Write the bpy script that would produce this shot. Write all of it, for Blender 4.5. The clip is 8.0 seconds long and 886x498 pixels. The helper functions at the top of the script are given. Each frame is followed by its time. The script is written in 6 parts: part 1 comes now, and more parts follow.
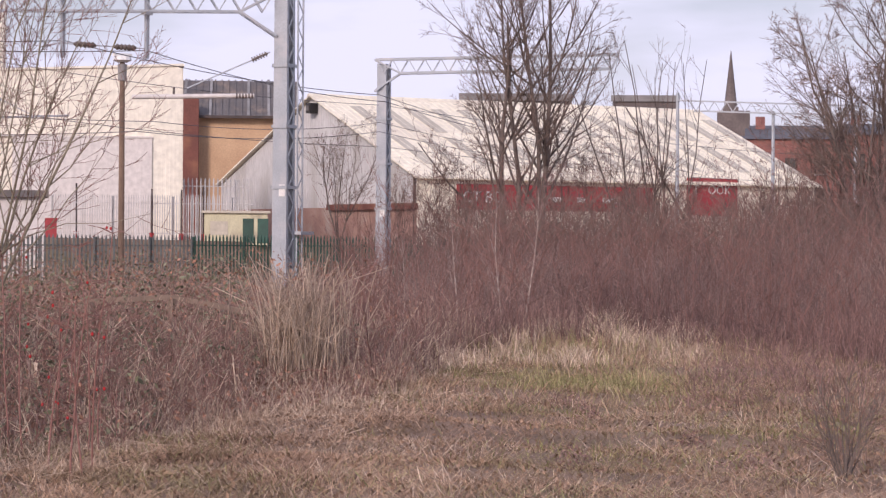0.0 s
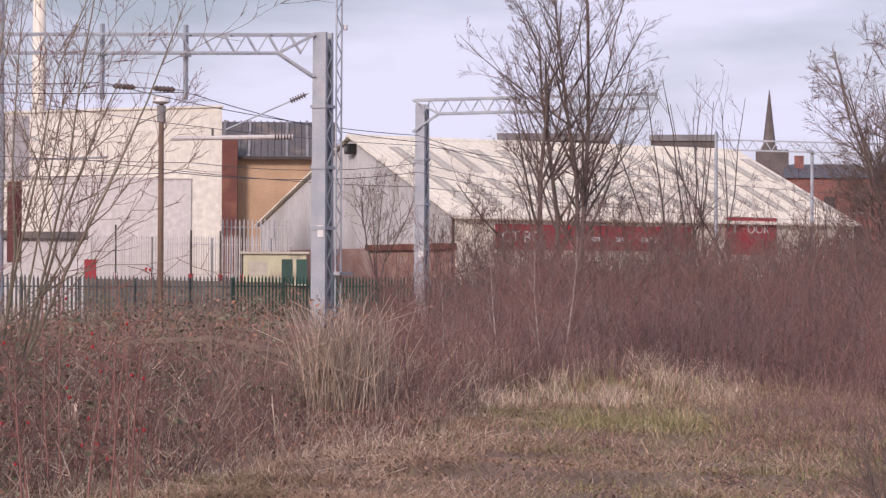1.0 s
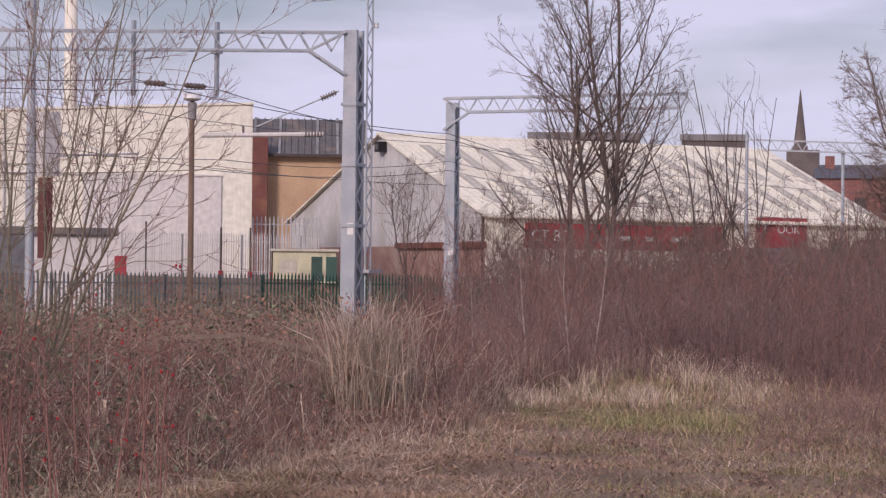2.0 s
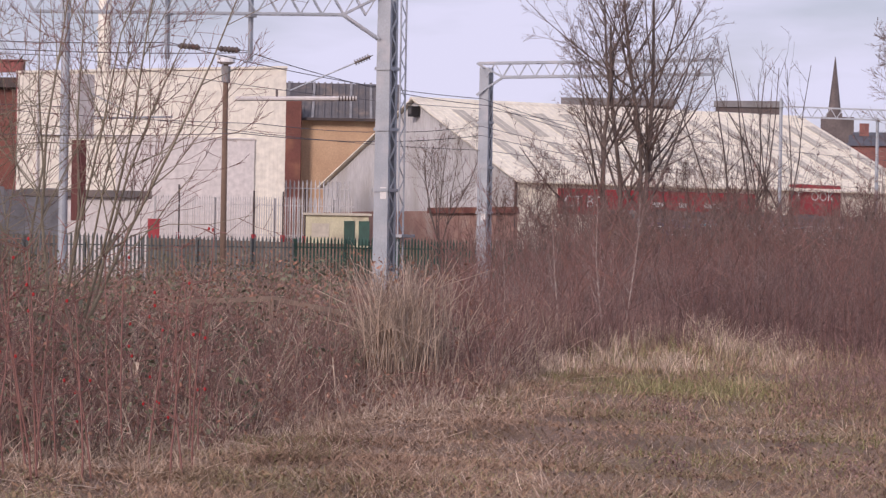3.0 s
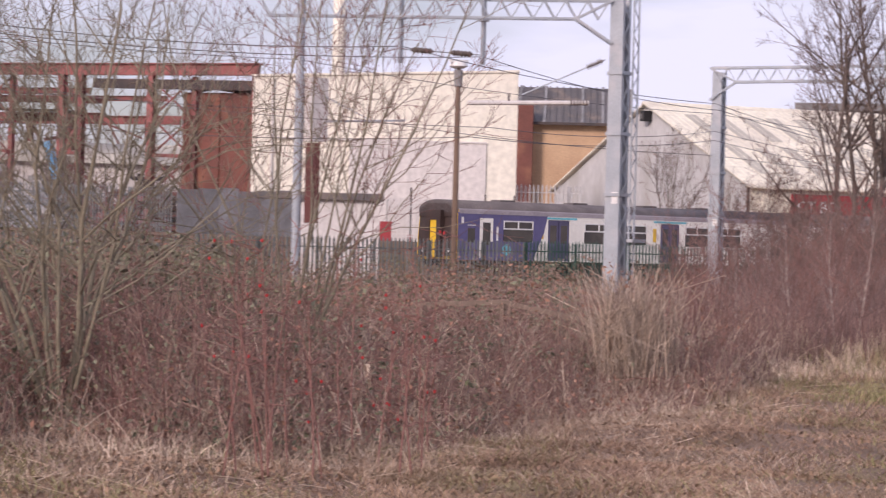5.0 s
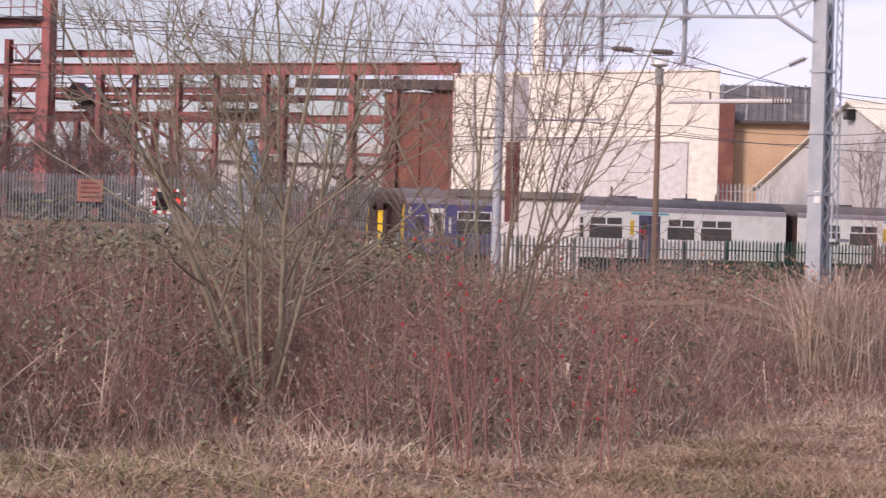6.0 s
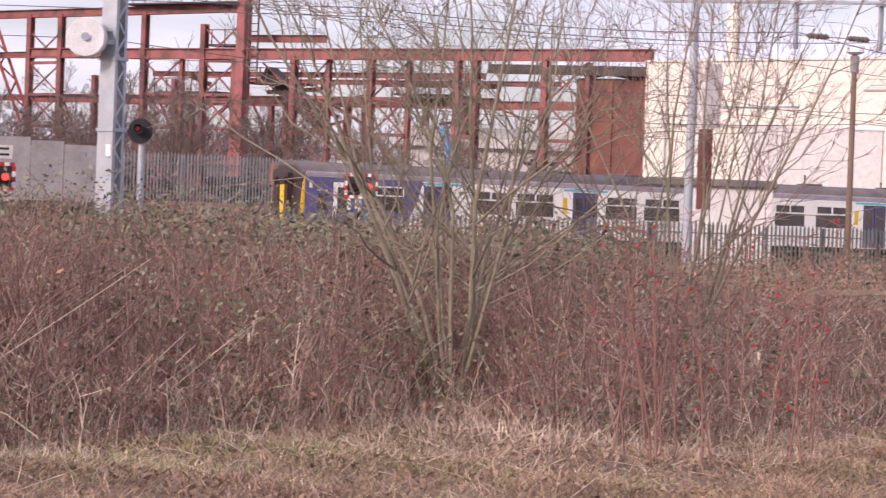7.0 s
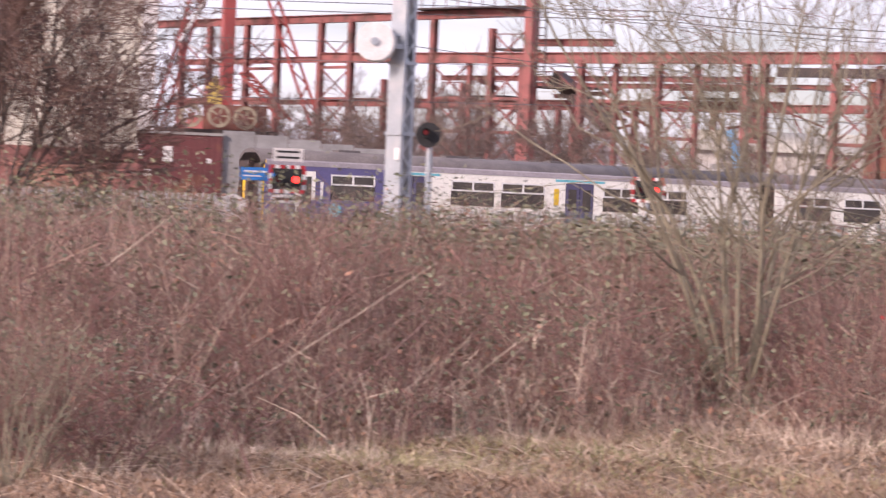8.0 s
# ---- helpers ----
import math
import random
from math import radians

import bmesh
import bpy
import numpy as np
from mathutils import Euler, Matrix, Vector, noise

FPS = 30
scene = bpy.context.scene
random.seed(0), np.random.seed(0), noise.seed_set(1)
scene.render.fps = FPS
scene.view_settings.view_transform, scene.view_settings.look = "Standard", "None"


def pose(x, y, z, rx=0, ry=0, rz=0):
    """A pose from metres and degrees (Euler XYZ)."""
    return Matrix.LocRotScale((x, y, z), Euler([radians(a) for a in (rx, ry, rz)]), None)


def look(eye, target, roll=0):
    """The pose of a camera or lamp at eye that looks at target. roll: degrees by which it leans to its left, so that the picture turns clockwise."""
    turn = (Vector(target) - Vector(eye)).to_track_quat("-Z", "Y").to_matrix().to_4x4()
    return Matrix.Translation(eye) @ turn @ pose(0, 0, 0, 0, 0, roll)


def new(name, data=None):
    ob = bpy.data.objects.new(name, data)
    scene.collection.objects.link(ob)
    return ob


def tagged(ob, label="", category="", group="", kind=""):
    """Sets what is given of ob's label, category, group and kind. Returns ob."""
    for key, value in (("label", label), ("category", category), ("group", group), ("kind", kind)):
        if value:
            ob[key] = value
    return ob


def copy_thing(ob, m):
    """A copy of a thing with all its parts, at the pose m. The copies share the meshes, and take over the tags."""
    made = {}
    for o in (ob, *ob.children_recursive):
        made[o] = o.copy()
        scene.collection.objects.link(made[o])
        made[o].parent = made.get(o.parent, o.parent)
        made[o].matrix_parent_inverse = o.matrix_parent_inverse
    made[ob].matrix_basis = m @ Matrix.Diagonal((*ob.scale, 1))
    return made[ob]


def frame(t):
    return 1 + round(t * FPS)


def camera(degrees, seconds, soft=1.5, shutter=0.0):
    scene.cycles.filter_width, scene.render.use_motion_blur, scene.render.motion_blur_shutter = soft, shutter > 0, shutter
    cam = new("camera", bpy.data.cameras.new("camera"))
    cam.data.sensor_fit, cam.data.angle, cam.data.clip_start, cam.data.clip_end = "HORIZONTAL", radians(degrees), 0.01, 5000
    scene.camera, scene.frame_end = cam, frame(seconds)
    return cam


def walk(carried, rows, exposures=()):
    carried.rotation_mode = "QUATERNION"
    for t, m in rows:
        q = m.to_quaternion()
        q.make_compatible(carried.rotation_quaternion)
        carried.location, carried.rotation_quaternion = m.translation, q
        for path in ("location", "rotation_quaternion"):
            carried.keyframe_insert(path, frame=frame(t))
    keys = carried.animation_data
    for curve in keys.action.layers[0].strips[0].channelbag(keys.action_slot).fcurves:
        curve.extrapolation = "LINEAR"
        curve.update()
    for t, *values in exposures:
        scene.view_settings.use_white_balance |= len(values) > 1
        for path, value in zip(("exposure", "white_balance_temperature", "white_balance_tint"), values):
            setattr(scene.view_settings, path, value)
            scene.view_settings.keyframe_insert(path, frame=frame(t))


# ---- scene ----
# ---------- camera: hand-held pan from one spot ----------
EYE = Vector((0.0, 0.0, 1.6))
cam = camera(20, 8.0, soft=1.3, shutter=0.25)


def aim(right, up, roll):
    """Pose from degrees to the right of +Y, degrees up and roll."""
    a, b = radians(right), radians(up)
    way = Vector((math.sin(a) * math.cos(b), math.cos(a) * math.cos(b), math.sin(b)))
    return look(EYE, EYE + way, roll)


walk(cam, [(t, aim(a, b, c)) for t, a, b, c in (
    (0.0, 45.369, -0.11, 0.419), (0.5, 44.894, 0.351, 0.228), (1.0, 44.482, 0.801, 0.237), (2.5, 43.436, 0.514, 0.756),
    (3.0, 43.073, -0.052, 0.98), (3.5, 42.484, -0.301, 1.038), (4.0, 41.759, -0.254, 1.115), (4.5, 40.363, -0.103, 1.257),
    (5.0, 37.818, -0.068, 1.504), (5.2, 36.686, -0.06, 1.523), (6.3, 32.045, -0.295, 1.664), (6.5, 31.142, -0.351, 1.72),
    (7.0, 28.93, -0.672, 2.153), (7.5, 26.76, -0.912, 2.563), (7.7, 25.29, -1.0, 2.5), (8.0, 22.41, -0.842, 2.404))],
    exposures=[(0.0, 0.35, 6420, 26), (1.0, 0.23, 6380, 27), (2.3, -0.03, 6300, 28), (3.0, 0.12, 6350, 27), (4.2, 0.32, 6430, 27), (6.5, 0.58, 6500, 28), (7.0, 0.73, 6560, 29), (7.4, 0.83, 6590, 29), (8.0, 0.97, 6670, 29)])

# ---------- world and sun ----------
world = bpy.data.worlds.new("sky")
scene.world = world
world.use_nodes = True
wn, wl = world.node_tree.nodes, world.node_tree.links
sky = wn.new("ShaderNodeTexSky")
sky.sky_type, sky.sun_disc = "NISHITA", False
sky.sun_elevation, sky.sun_rotation = radians(24), radians(-70)
sky.air_density, sky.dust_density = 1.0, 1.5
coord = wn.new("ShaderNodeTexCoord")
stretch = wn.new("ShaderNodeMapping")
stretch.inputs["Scale"].default_value = (3.0, 3.0, 14.0)
clouds = wn.new("ShaderNodeTexNoise")
clouds.inputs["Scale"].default_value, clouds.inputs["Detail"].default_value = 1.6, 5
cover = wn.new("ShaderNodeValToRGB")
cover.color_ramp.elements[0].position, cover.color_ramp.elements[1].position = 0.38, 0.62
cover.color_ramp.elements[0].color, cover.color_ramp.elements[1].color = (0.22, 0.22, 0.22, 1), (0.97, 0.97, 0.97, 1)
cloud_mix = wn.new("ShaderNodeMixRGB")
cloud_mix.inputs["Color2"].default_value = (7.15, 7.55, 8.7, 1)
back = wn["Background"]
back.inputs["Strength"].default_value = 0.092
wl.new(coord.outputs["Generated"], stretch.inputs["Vector"])
wl.new(stretch.outputs["Vector"], clouds.inputs["Vector"])
wl.new(clouds.outputs["Fac"], cover.inputs["Fac"])
wl.new(cover.outputs["Color"], cloud_mix.inputs["Fac"])
wl.new(sky.outputs["Color"], cloud_mix.inputs["Color1"])
wl.new(cloud_mix.outputs["Color"], back.inputs["Color"])

sun_data = bpy.data.lights.new("sun", "SUN")
sun_data.energy, sun_data.angle, sun_data.color = 2.0, radians(12), (1.0, 0.9, 0.76)
sun_ob = new("sun", sun_data)
sun_ob.matrix_world = look((-60, -25, 30), (0, 0, 0))


# ---------- materials ----------
def material(name, base, second=None, scale=6.0, rough=0.8, metal=0.0, grain=60.0, bump=0.15, island=0.0, obj_rand=0.0,
             stain=None, stain_scale=0.6, stretch_z=1.0, emit=None, contrast=0.35):
    """Noise-varied surface: two tones at a large and a small scale, optional stains and per-piece variation."""
    m = bpy.data.materials.new(name)
    m.use_nodes = True
    n, l = m.node_tree.nodes, m.node_tree.links
    bsdf = n["Principled BSDF"]
    bsdf.inputs["Roughness"].default_value, bsdf.inputs["Metallic"].default_value = rough, metal
    second = second or tuple(c * 0.72 for c in base)
    tc = n.new("ShaderNodeTexCoord")
    mp = n.new("ShaderNodeMapping")
    mp.inputs["Scale"].default_value = (1, 1, stretch_z)
    l.new(tc.outputs["Object"], mp.inputs["Vector"])

    def noise_node(sc, detail):
        t = n.new("ShaderNodeTexNoise")
        t.inputs["Scale"].default_value, t.inputs["Detail"].default_value = sc, detail
        l.new(mp.outputs["Vector"], t.inputs["Vector"])
        return t.outputs["Fac"]

    def mix(kind, fac, a, b):
        x = n.new("ShaderNodeMixRGB")
        x.blend_type = kind
        for key, v in (("Fac", fac), ("Color1", a), ("Color2", b)):
            if isinstance(v, bpy.types.NodeSocket):
                l.new(v, x.inputs[key])
            else:
                x.inputs[key].default_value = v if key == "Fac" else (*v[:3], 1)
        return x.outputs["Color"]

    def ramp(src, lo, hi):
        r = n.new("ShaderNodeMapRange")
        r.inputs["From Min"].default_value, r.inputs["From Max"].default_value = lo, hi
        l.new(src, r.inputs["Value"])
        return r.outputs["Result"]

    col = mix("MIX", ramp(noise_node(scale, 4), 0.35, 0.65), base, second)
    fine = noise_node(grain, 3)
    col = mix("MULTIPLY", contrast, col, mix("MIX", ramp(fine, 0.3, 0.7), (0.6, 0.6, 0.6), (1.25, 1.25, 1.25)))
    if stain:
        col = mix("MIX", ramp(noise_node(stain_scale, 6), 0.52, 0.68), col, stain)
    if island:
        g = n.new("ShaderNodeNewGeometry")
        col = mix("MULTIPLY", island, col, mix("MIX", g.outputs["Random Per Island"], (0.45, 0.42, 0.42), (1.7, 1.66, 1.6)))
    if obj_rand:
        o = n.new("ShaderNodeObjectInfo")
        col = mix("MULTIPLY", obj_rand, col, mix("MIX", o.outputs["Random"], (0.55, 0.55, 0.55), (1.45, 1.45, 1.45)))
    l.new(col, bsdf.inputs["Base Color"])
    if bump:
        b = n.new("ShaderNodeBump")
        b.inputs["Strength"].default_value, b.inputs["Distance"].default_value = bump, 0.01
        l.new(fine, b.inputs["Height"])
        l.new(b.outputs["Normal"], bsdf.inputs["Normal"])
    if emit:
        bsdf.inputs["Emission Color"].default_value = (*emit[:3], 1)
        bsdf.inputs["Emission Strength"].default_value = emit[3]
    return m


M = {
    "ground": material("ground", (0.27, 0.18, 0.125), (0.17, 0.11, 0.08), 1.2, 0.95, grain=30, bump=1.0, stain=(0.19, 0.145, 0.09), stain_scale=0.3, contrast=0.85),
    "cream": material("cream_cladding", (0.84, 0.79, 0.68), (0.815, 0.765, 0.66), 0.35, 0.55, grain=3, bump=0.03, stain=(0.80, 0.735, 0.62), stain_scale=0.2),
    "lilac": material("pale_grey_cladding", (0.70, 0.655, 0.63), (0.64, 0.60, 0.58), 0.4, 0.6, grain=4, bump=0.05),
    "shedwall": material("grey_sheet_cladding", (0.56, 0.55, 0.55), (0.47, 0.46, 0.46), 0.5, 0.65, grain=5, bump=0.08, stain=(0.42, 0.40, 0.38), stain_scale=0.5, stretch_z=0.3),
    "shedroof": material("cream_sheet_roof", (0.90, 0.83, 0.68), (0.84, 0.77, 0.63), 0.4, 0.6, grain=3, bump=0.06, stain=(0.72, 0.65, 0.54), stain_scale=0.35),
    "rooflight": material("dull_rooflight", (0.56, 0.51, 0.42), (0.48, 0.43, 0.35), 0.8, 0.5, grain=6, bump=0.05),
    "darkroof": material("dark_sheet_roof", (0.16, 0.145, 0.145), (0.11, 0.10, 0.10), 0.6, 0.75, grain=6, bump=0.1, stain=(0.25, 0.2, 0.17), stain_scale=0.6),
    "ochre": material("ochre_render", (0.60, 0.40, 0.25), (0.50, 0.32, 0.20), 0.5, 0.85, grain=8),
    "rust": material("rust_red_steel", (0.31, 0.105, 0.098), (0.22, 0.08, 0.075), 0.9, 0.75, grain=14, bump=0.2, stain=(0.12, 0.06, 0.05), stain_scale=0.9, obj_rand=0.35),
    "rustpanel": material("rusty_sheet", (0.20, 0.072, 0.055), (0.14, 0.052, 0.042), 0.6, 0.8, grain=9, bump=0.2, stain=(0.27, 0.12, 0.075), stain_scale=0.5),
    "darksteel": material("dark_weathered_steel", (0.085, 0.06, 0.055), (0.05, 0.04, 0.04), 1.2, 0.7, grain=15),
    "galv": material("galvanised_steel", (0.43, 0.46, 0.50), (0.36, 0.39, 0.43), 1.5, 0.5, 0.35, grain=25, bump=0.08, stain=(0.48, 0.48, 0.50), stain_scale=1.1),
    "wire": material("weathered_wire", (0.16, 0.15, 0.16), rough=0.5, metal=0.4, bump=0),
    "insul": material("brown_insulator", (0.14, 0.11, 0.10), rough=0.35, bump=0),
    "white": material("white_paint", (0.80, 0.79, 0.77), (0.72, 0.70, 0.68), 2.0, 0.5, grain=30, bump=0.05),
    "timber": material("weathered_pole", (0.24, 0.16, 0.115), (0.17, 0.115, 0.085), 2.0, 0.85, grain=30, stretch_z=0.15),
    "palisade": material("galvanised_palisade", (0.33, 0.34, 0.34), (0.24, 0.25, 0.25), 1.5, 0.6, 0.2, grain=20, obj_rand=0.4),
    "pale_fence": material("pale_galvanised_palisade", (0.66, 0.64, 0.63), (0.55, 0.53, 0.52), 1.5, 0.6, 0.1, grain=20, obj_rand=0.25),
    "green": material("green_painted_steel", (0.035, 0.10, 0.075), (0.03, 0.07, 0.055), 1.5, 0.55, grain=20, obj_rand=0.4),
    "brick": material("red_brick", (0.30, 0.13, 0.11), (0.22, 0.095, 0.085), 1.5, 0.9, grain=8),
    "brick_pale": material("faded_red_brick", (0.41, 0.26, 0.21), (0.31, 0.185, 0.155), 0.9, 0.9, grain=8, stain=(0.42, 0.34, 0.29), stain_scale=0.7),
    "slate": material("grey_slate", (0.12, 0.12, 0.14), (0.09, 0.09, 0.10), 1.0, 0.7, grain=6),
    # stone is lightened to carry the haze over the far buildings
    "stone": material("sooty_stone", (0.17, 0.14, 0.135), (0.12, 0.10, 0.098), 0.5, 0.9, grain=3),
    "redsign": material("red_painted_board", (0.42, 0.05, 0.06), (0.33, 0.045, 0.05), 0.8, 0.6, grain=5),
    "train_white": material("white_coach_paint", (0.90, 0.87, 0.80), (0.84, 0.81, 0.75), 1.5, 0.4, grain=20, bump=0.02, stain=(0.72, 0.68, 0.62), stain_scale=0.9),
    "train_blue": material("violet_blue_coach_paint", (0.13, 0.115, 0.255), (0.105, 0.093, 0.215), 1.5, 0.4, grain=20, bump=0.02),
    "door_violet": material("dark_violet_door_paint", (0.10, 0.09, 0.17), (0.08, 0.07, 0.13), 1.5, 0.4, grain=20, bump=0.02),
    "lamp_dim": material("dim_red_lens", (0.4, 0.02, 0.02), rough=0.3, bump=0, emit=(1.0, 0.06, 0.05, 0.06)),
    "rose": material("brown_red_rose_canes", (0.27, 0.13, 0.11), (0.19, 0.095, 0.08), 1.0, 0.8, bump=0, island=0.5),
    "darkrust": material("dark_red_brown_steel", (0.19, 0.065, 0.06), (0.13, 0.05, 0.046), 0.9, 0.8, grain=12),
    "palisade_dark": material("tarnished_green_grey_palisade", (0.20, 0.215, 0.21), (0.14, 0.155, 0.15), 1.5, 0.65, 0.1, grain=20, obj_rand=0.5),
    "cant": material("lilac_grey_cant_rail", (0.36, 0.32, 0.34), (0.28, 0.25, 0.27), 1.0, 0.7, grain=10),
    "cab_dark": material("dark_brown_cab_paint", (0.06, 0.035, 0.03), (0.04, 0.026, 0.024), 1.5, 0.5, grain=12),
    "train_roof": material("sooty_coach_roof", (0.15, 0.13, 0.13), (0.105, 0.09, 0.092), 1.0, 0.8, grain=10, stain=(0.17, 0.145, 0.14), stain_scale=0.8),
    "yellow": material("warning_yellow_paint", (0.80, 0.52, 0.03), (0.70, 0.44, 0.03), 2.0, 0.45, grain=20, bump=0.02),
    "cyan": material("turquoise_vinyl", (0.15, 0.55, 0.65), rough=0.5, bump=0),
    # brown-grey base is lightened to stand for reflections in the glass
    "glass": material("brown_grey_window_glass", (0.10, 0.085, 0.075), (0.06, 0.052, 0.05), 1.2, 0.12, bump=0),
    "black": material("black_rubber_and_paint", (0.022, 0.02, 0.022), rough=0.7, bump=0),
    "under": material("brake_dust_underframe", (0.07, 0.05, 0.042), rough=0.9),
    "rail": material("rail_steel", (0.20, 0.13, 0.10), rough=0.5, metal=0.6),
    "ballast": material("grey_brown_ballast", (0.23, 0.20, 0.18), (0.15, 0.13, 0.12), 3.0, 0.95, grain=12, bump=0.8),
    "road_blue": material("blue_sign_sheeting", (0.02, 0.22, 0.62), rough=0.5, bump=0),
    "lamp_red": material("lit_red_lens", (0.6, 0.03, 0.02), rough=0.3, bump=0, emit=(1.0, 0.03, 0.02, 3.2)),
    "lens_dark": material("unlit_red_lens", (0.10, 0.008, 0.008), rough=0.25, bump=0),
    "sign_red": material("red_retroreflective", (0.55, 0.02, 0.03), rough=0.5, bump=0),
    "concrete": material("weathered_concrete", (0.36, 0.34, 0.32), (0.28, 0.26, 0.25), 1.0, 0.9, grain=12),
    # crane red is dulled to stand for the haze of distance
    "crane_red": material("red_crane_paint", (0.40, 0.075, 0.065), (0.32, 0.07, 0.062), 1.0, 0.5, grain=10),
    "site_cream": material("faded_cream_paint", (0.62, 0.58, 0.40), (0.52, 0.48, 0.33), 1.0, 0.7, grain=12, stain=(0.4, 0.34, 0.25), stain_scale=1.2),
    "wheel_iron": material("dull_painted_iron", (0.36, 0.31, 0.22), (0.24, 0.19, 0.14), 1.5, 0.75, grain=12, stain=(0.16, 0.09, 0.07), stain_scale=1.5),
    "cream_old": material("aged_cream_render", (0.60, 0.55, 0.46), (0.50, 0.45, 0.38), 0.4, 0.85, grain=6),
    "straw_wood": material("bleached_timber", (0.27, 0.195, 0.15), (0.2, 0.145, 0.115), 3.0, 0.9, grain=25),
    "maroon": material("maroon_container_paint", (0.16, 0.045, 0.045), (0.11, 0.035, 0.035), 0.8, 0.65, grain=12, stain=(0.2, 0.08, 0.05), stain_scale=0.9),
    "skip_orange": material("faded_orange_paint", (0.52, 0.25, 0.18), (0.42, 0.2, 0.15), 1.0, 0.75, grain=10, stain=(0.25, 0.13, 0.09), stain_scale=1.2),
    "hoard": material("grey_weathered_board", (0.30, 0.29, 0.29), (0.22, 0.21, 0.21), 1.0, 0.85, grain=8, obj_rand=0.3),
    "yellow_old": material("faded_yellow_paint", (0.62, 0.46, 0.12), (0.5, 0.36, 0.1), 1.0, 0.7, grain=10),
    "chute_blue": material("bright_blue_plastic", (0.10, 0.38, 0.72), (0.2, 0.45, 0.7), 1.0, 0.5, bump=0),
    # plants
    "bark": material("grey_green_bark", (0.31, 0.265, 0.19), (0.21, 0.175, 0.125), 5.0, 0.9, grain=50, bump=0.3),
    "bark_dark": material("dark_grey_bark", (0.145, 0.11, 0.098), (0.10, 0.08, 0.072), 3.0, 0.9, grain=40, bump=0.3),
    "twig_red": material("reddish_twigs", (0.24, 0.15, 0.125), (0.17, 0.105, 0.09), 1.0, 0.85, bump=0, island=0.8),
    "bark_mid": material("grey_brown_bark", (0.20, 0.155, 0.135), (0.14, 0.11, 0.098), 3.0, 0.9, grain=40, bump=0.3),
    "twig_brown": material("grey_brown_twigs", (0.24, 0.175, 0.15), (0.16, 0.115, 0.10), 1.0, 0.85, bump=0, island=0.8),
    # distance haze is put into the woods' paler brown
    "woods": material("hazy_brown_woods", (0.30, 0.235, 0.22), (0.22, 0.17, 0.165), 0.05, 0.95, bump=0, island=0.5),
    "birch": material("pale_birch_bark", (0.46, 0.385, 0.34), (0.26, 0.17, 0.15), 4.0, 0.8, grain=20, stretch_z=3.0),
    "thicket": material("purple_brown_thicket_twigs", (0.33, 0.21, 0.185), (0.135, 0.075, 0.075), 0.35, 0.9, bump=0, island=0.9),
    "scrub": material("grey_brown_scrub_twigs", (0.35, 0.255, 0.225), (0.18, 0.12, 0.112), 0.35, 0.9, bump=0, island=0.9),
    "weed": material("brown_dead_weed_stems", (0.43, 0.30, 0.24), (0.25, 0.16, 0.138), 0.35, 0.9, bump=0, island=0.9),
    "straw": material("bleached_straw_grass", (0.63, 0.51, 0.41), (0.45, 0.35, 0.275), 0.8, 0.9, bump=0, island=0.8),
    "grass_dry": material("matted_dry_grass", (0.43, 0.30, 0.215), (0.22, 0.14, 0.105), 1.1, 0.95, bump=0, island=0.9, stain=(0.25, 0.20, 0.12), stain_scale=0.55),
    "grass_green": material("winter_green_grass", (0.175, 0.195, 0.075), (0.29, 0.25, 0.125), 0.6, 0.9, bump=0, island=0.8),
    "grass_sward": material("yellow_green_winter_grass", (0.27, 0.275, 0.125), (0.42, 0.36, 0.20), 0.7, 0.9, bump=0, island=0.8),
    "leaf": material("grey_green_bramble_leaves", (0.175, 0.175, 0.115), (0.12, 0.12, 0.078), 0.5, 0.7, bump=0, island=0.9),
    "leaf_pale": material("pale_bramble_leaves", (0.19, 0.19, 0.12), (0.12, 0.125, 0.075), 0.4, 0.6, bump=0, island=0.9),
    "leaf_brown": material("withered_brown_leaves", (0.32, 0.17, 0.12), (0.20, 0.11, 0.08), 0.5, 0.85, bump=0, island=0.9),
    "litter": material("dull_brown_litter", (0.30, 0.20, 0.14), (0.19, 0.125, 0.09), 0.5, 0.9, bump=0, island=0.9),
    "hip": material("red_rose_hips", (0.55, 0.02, 0.02), rough=0.35, bump=0),
    "cane": material("red_brown_canes", (0.29, 0.155, 0.13), (0.20, 0.105, 0.09), 1.0, 0.8, bump=0, island=0.6),
}


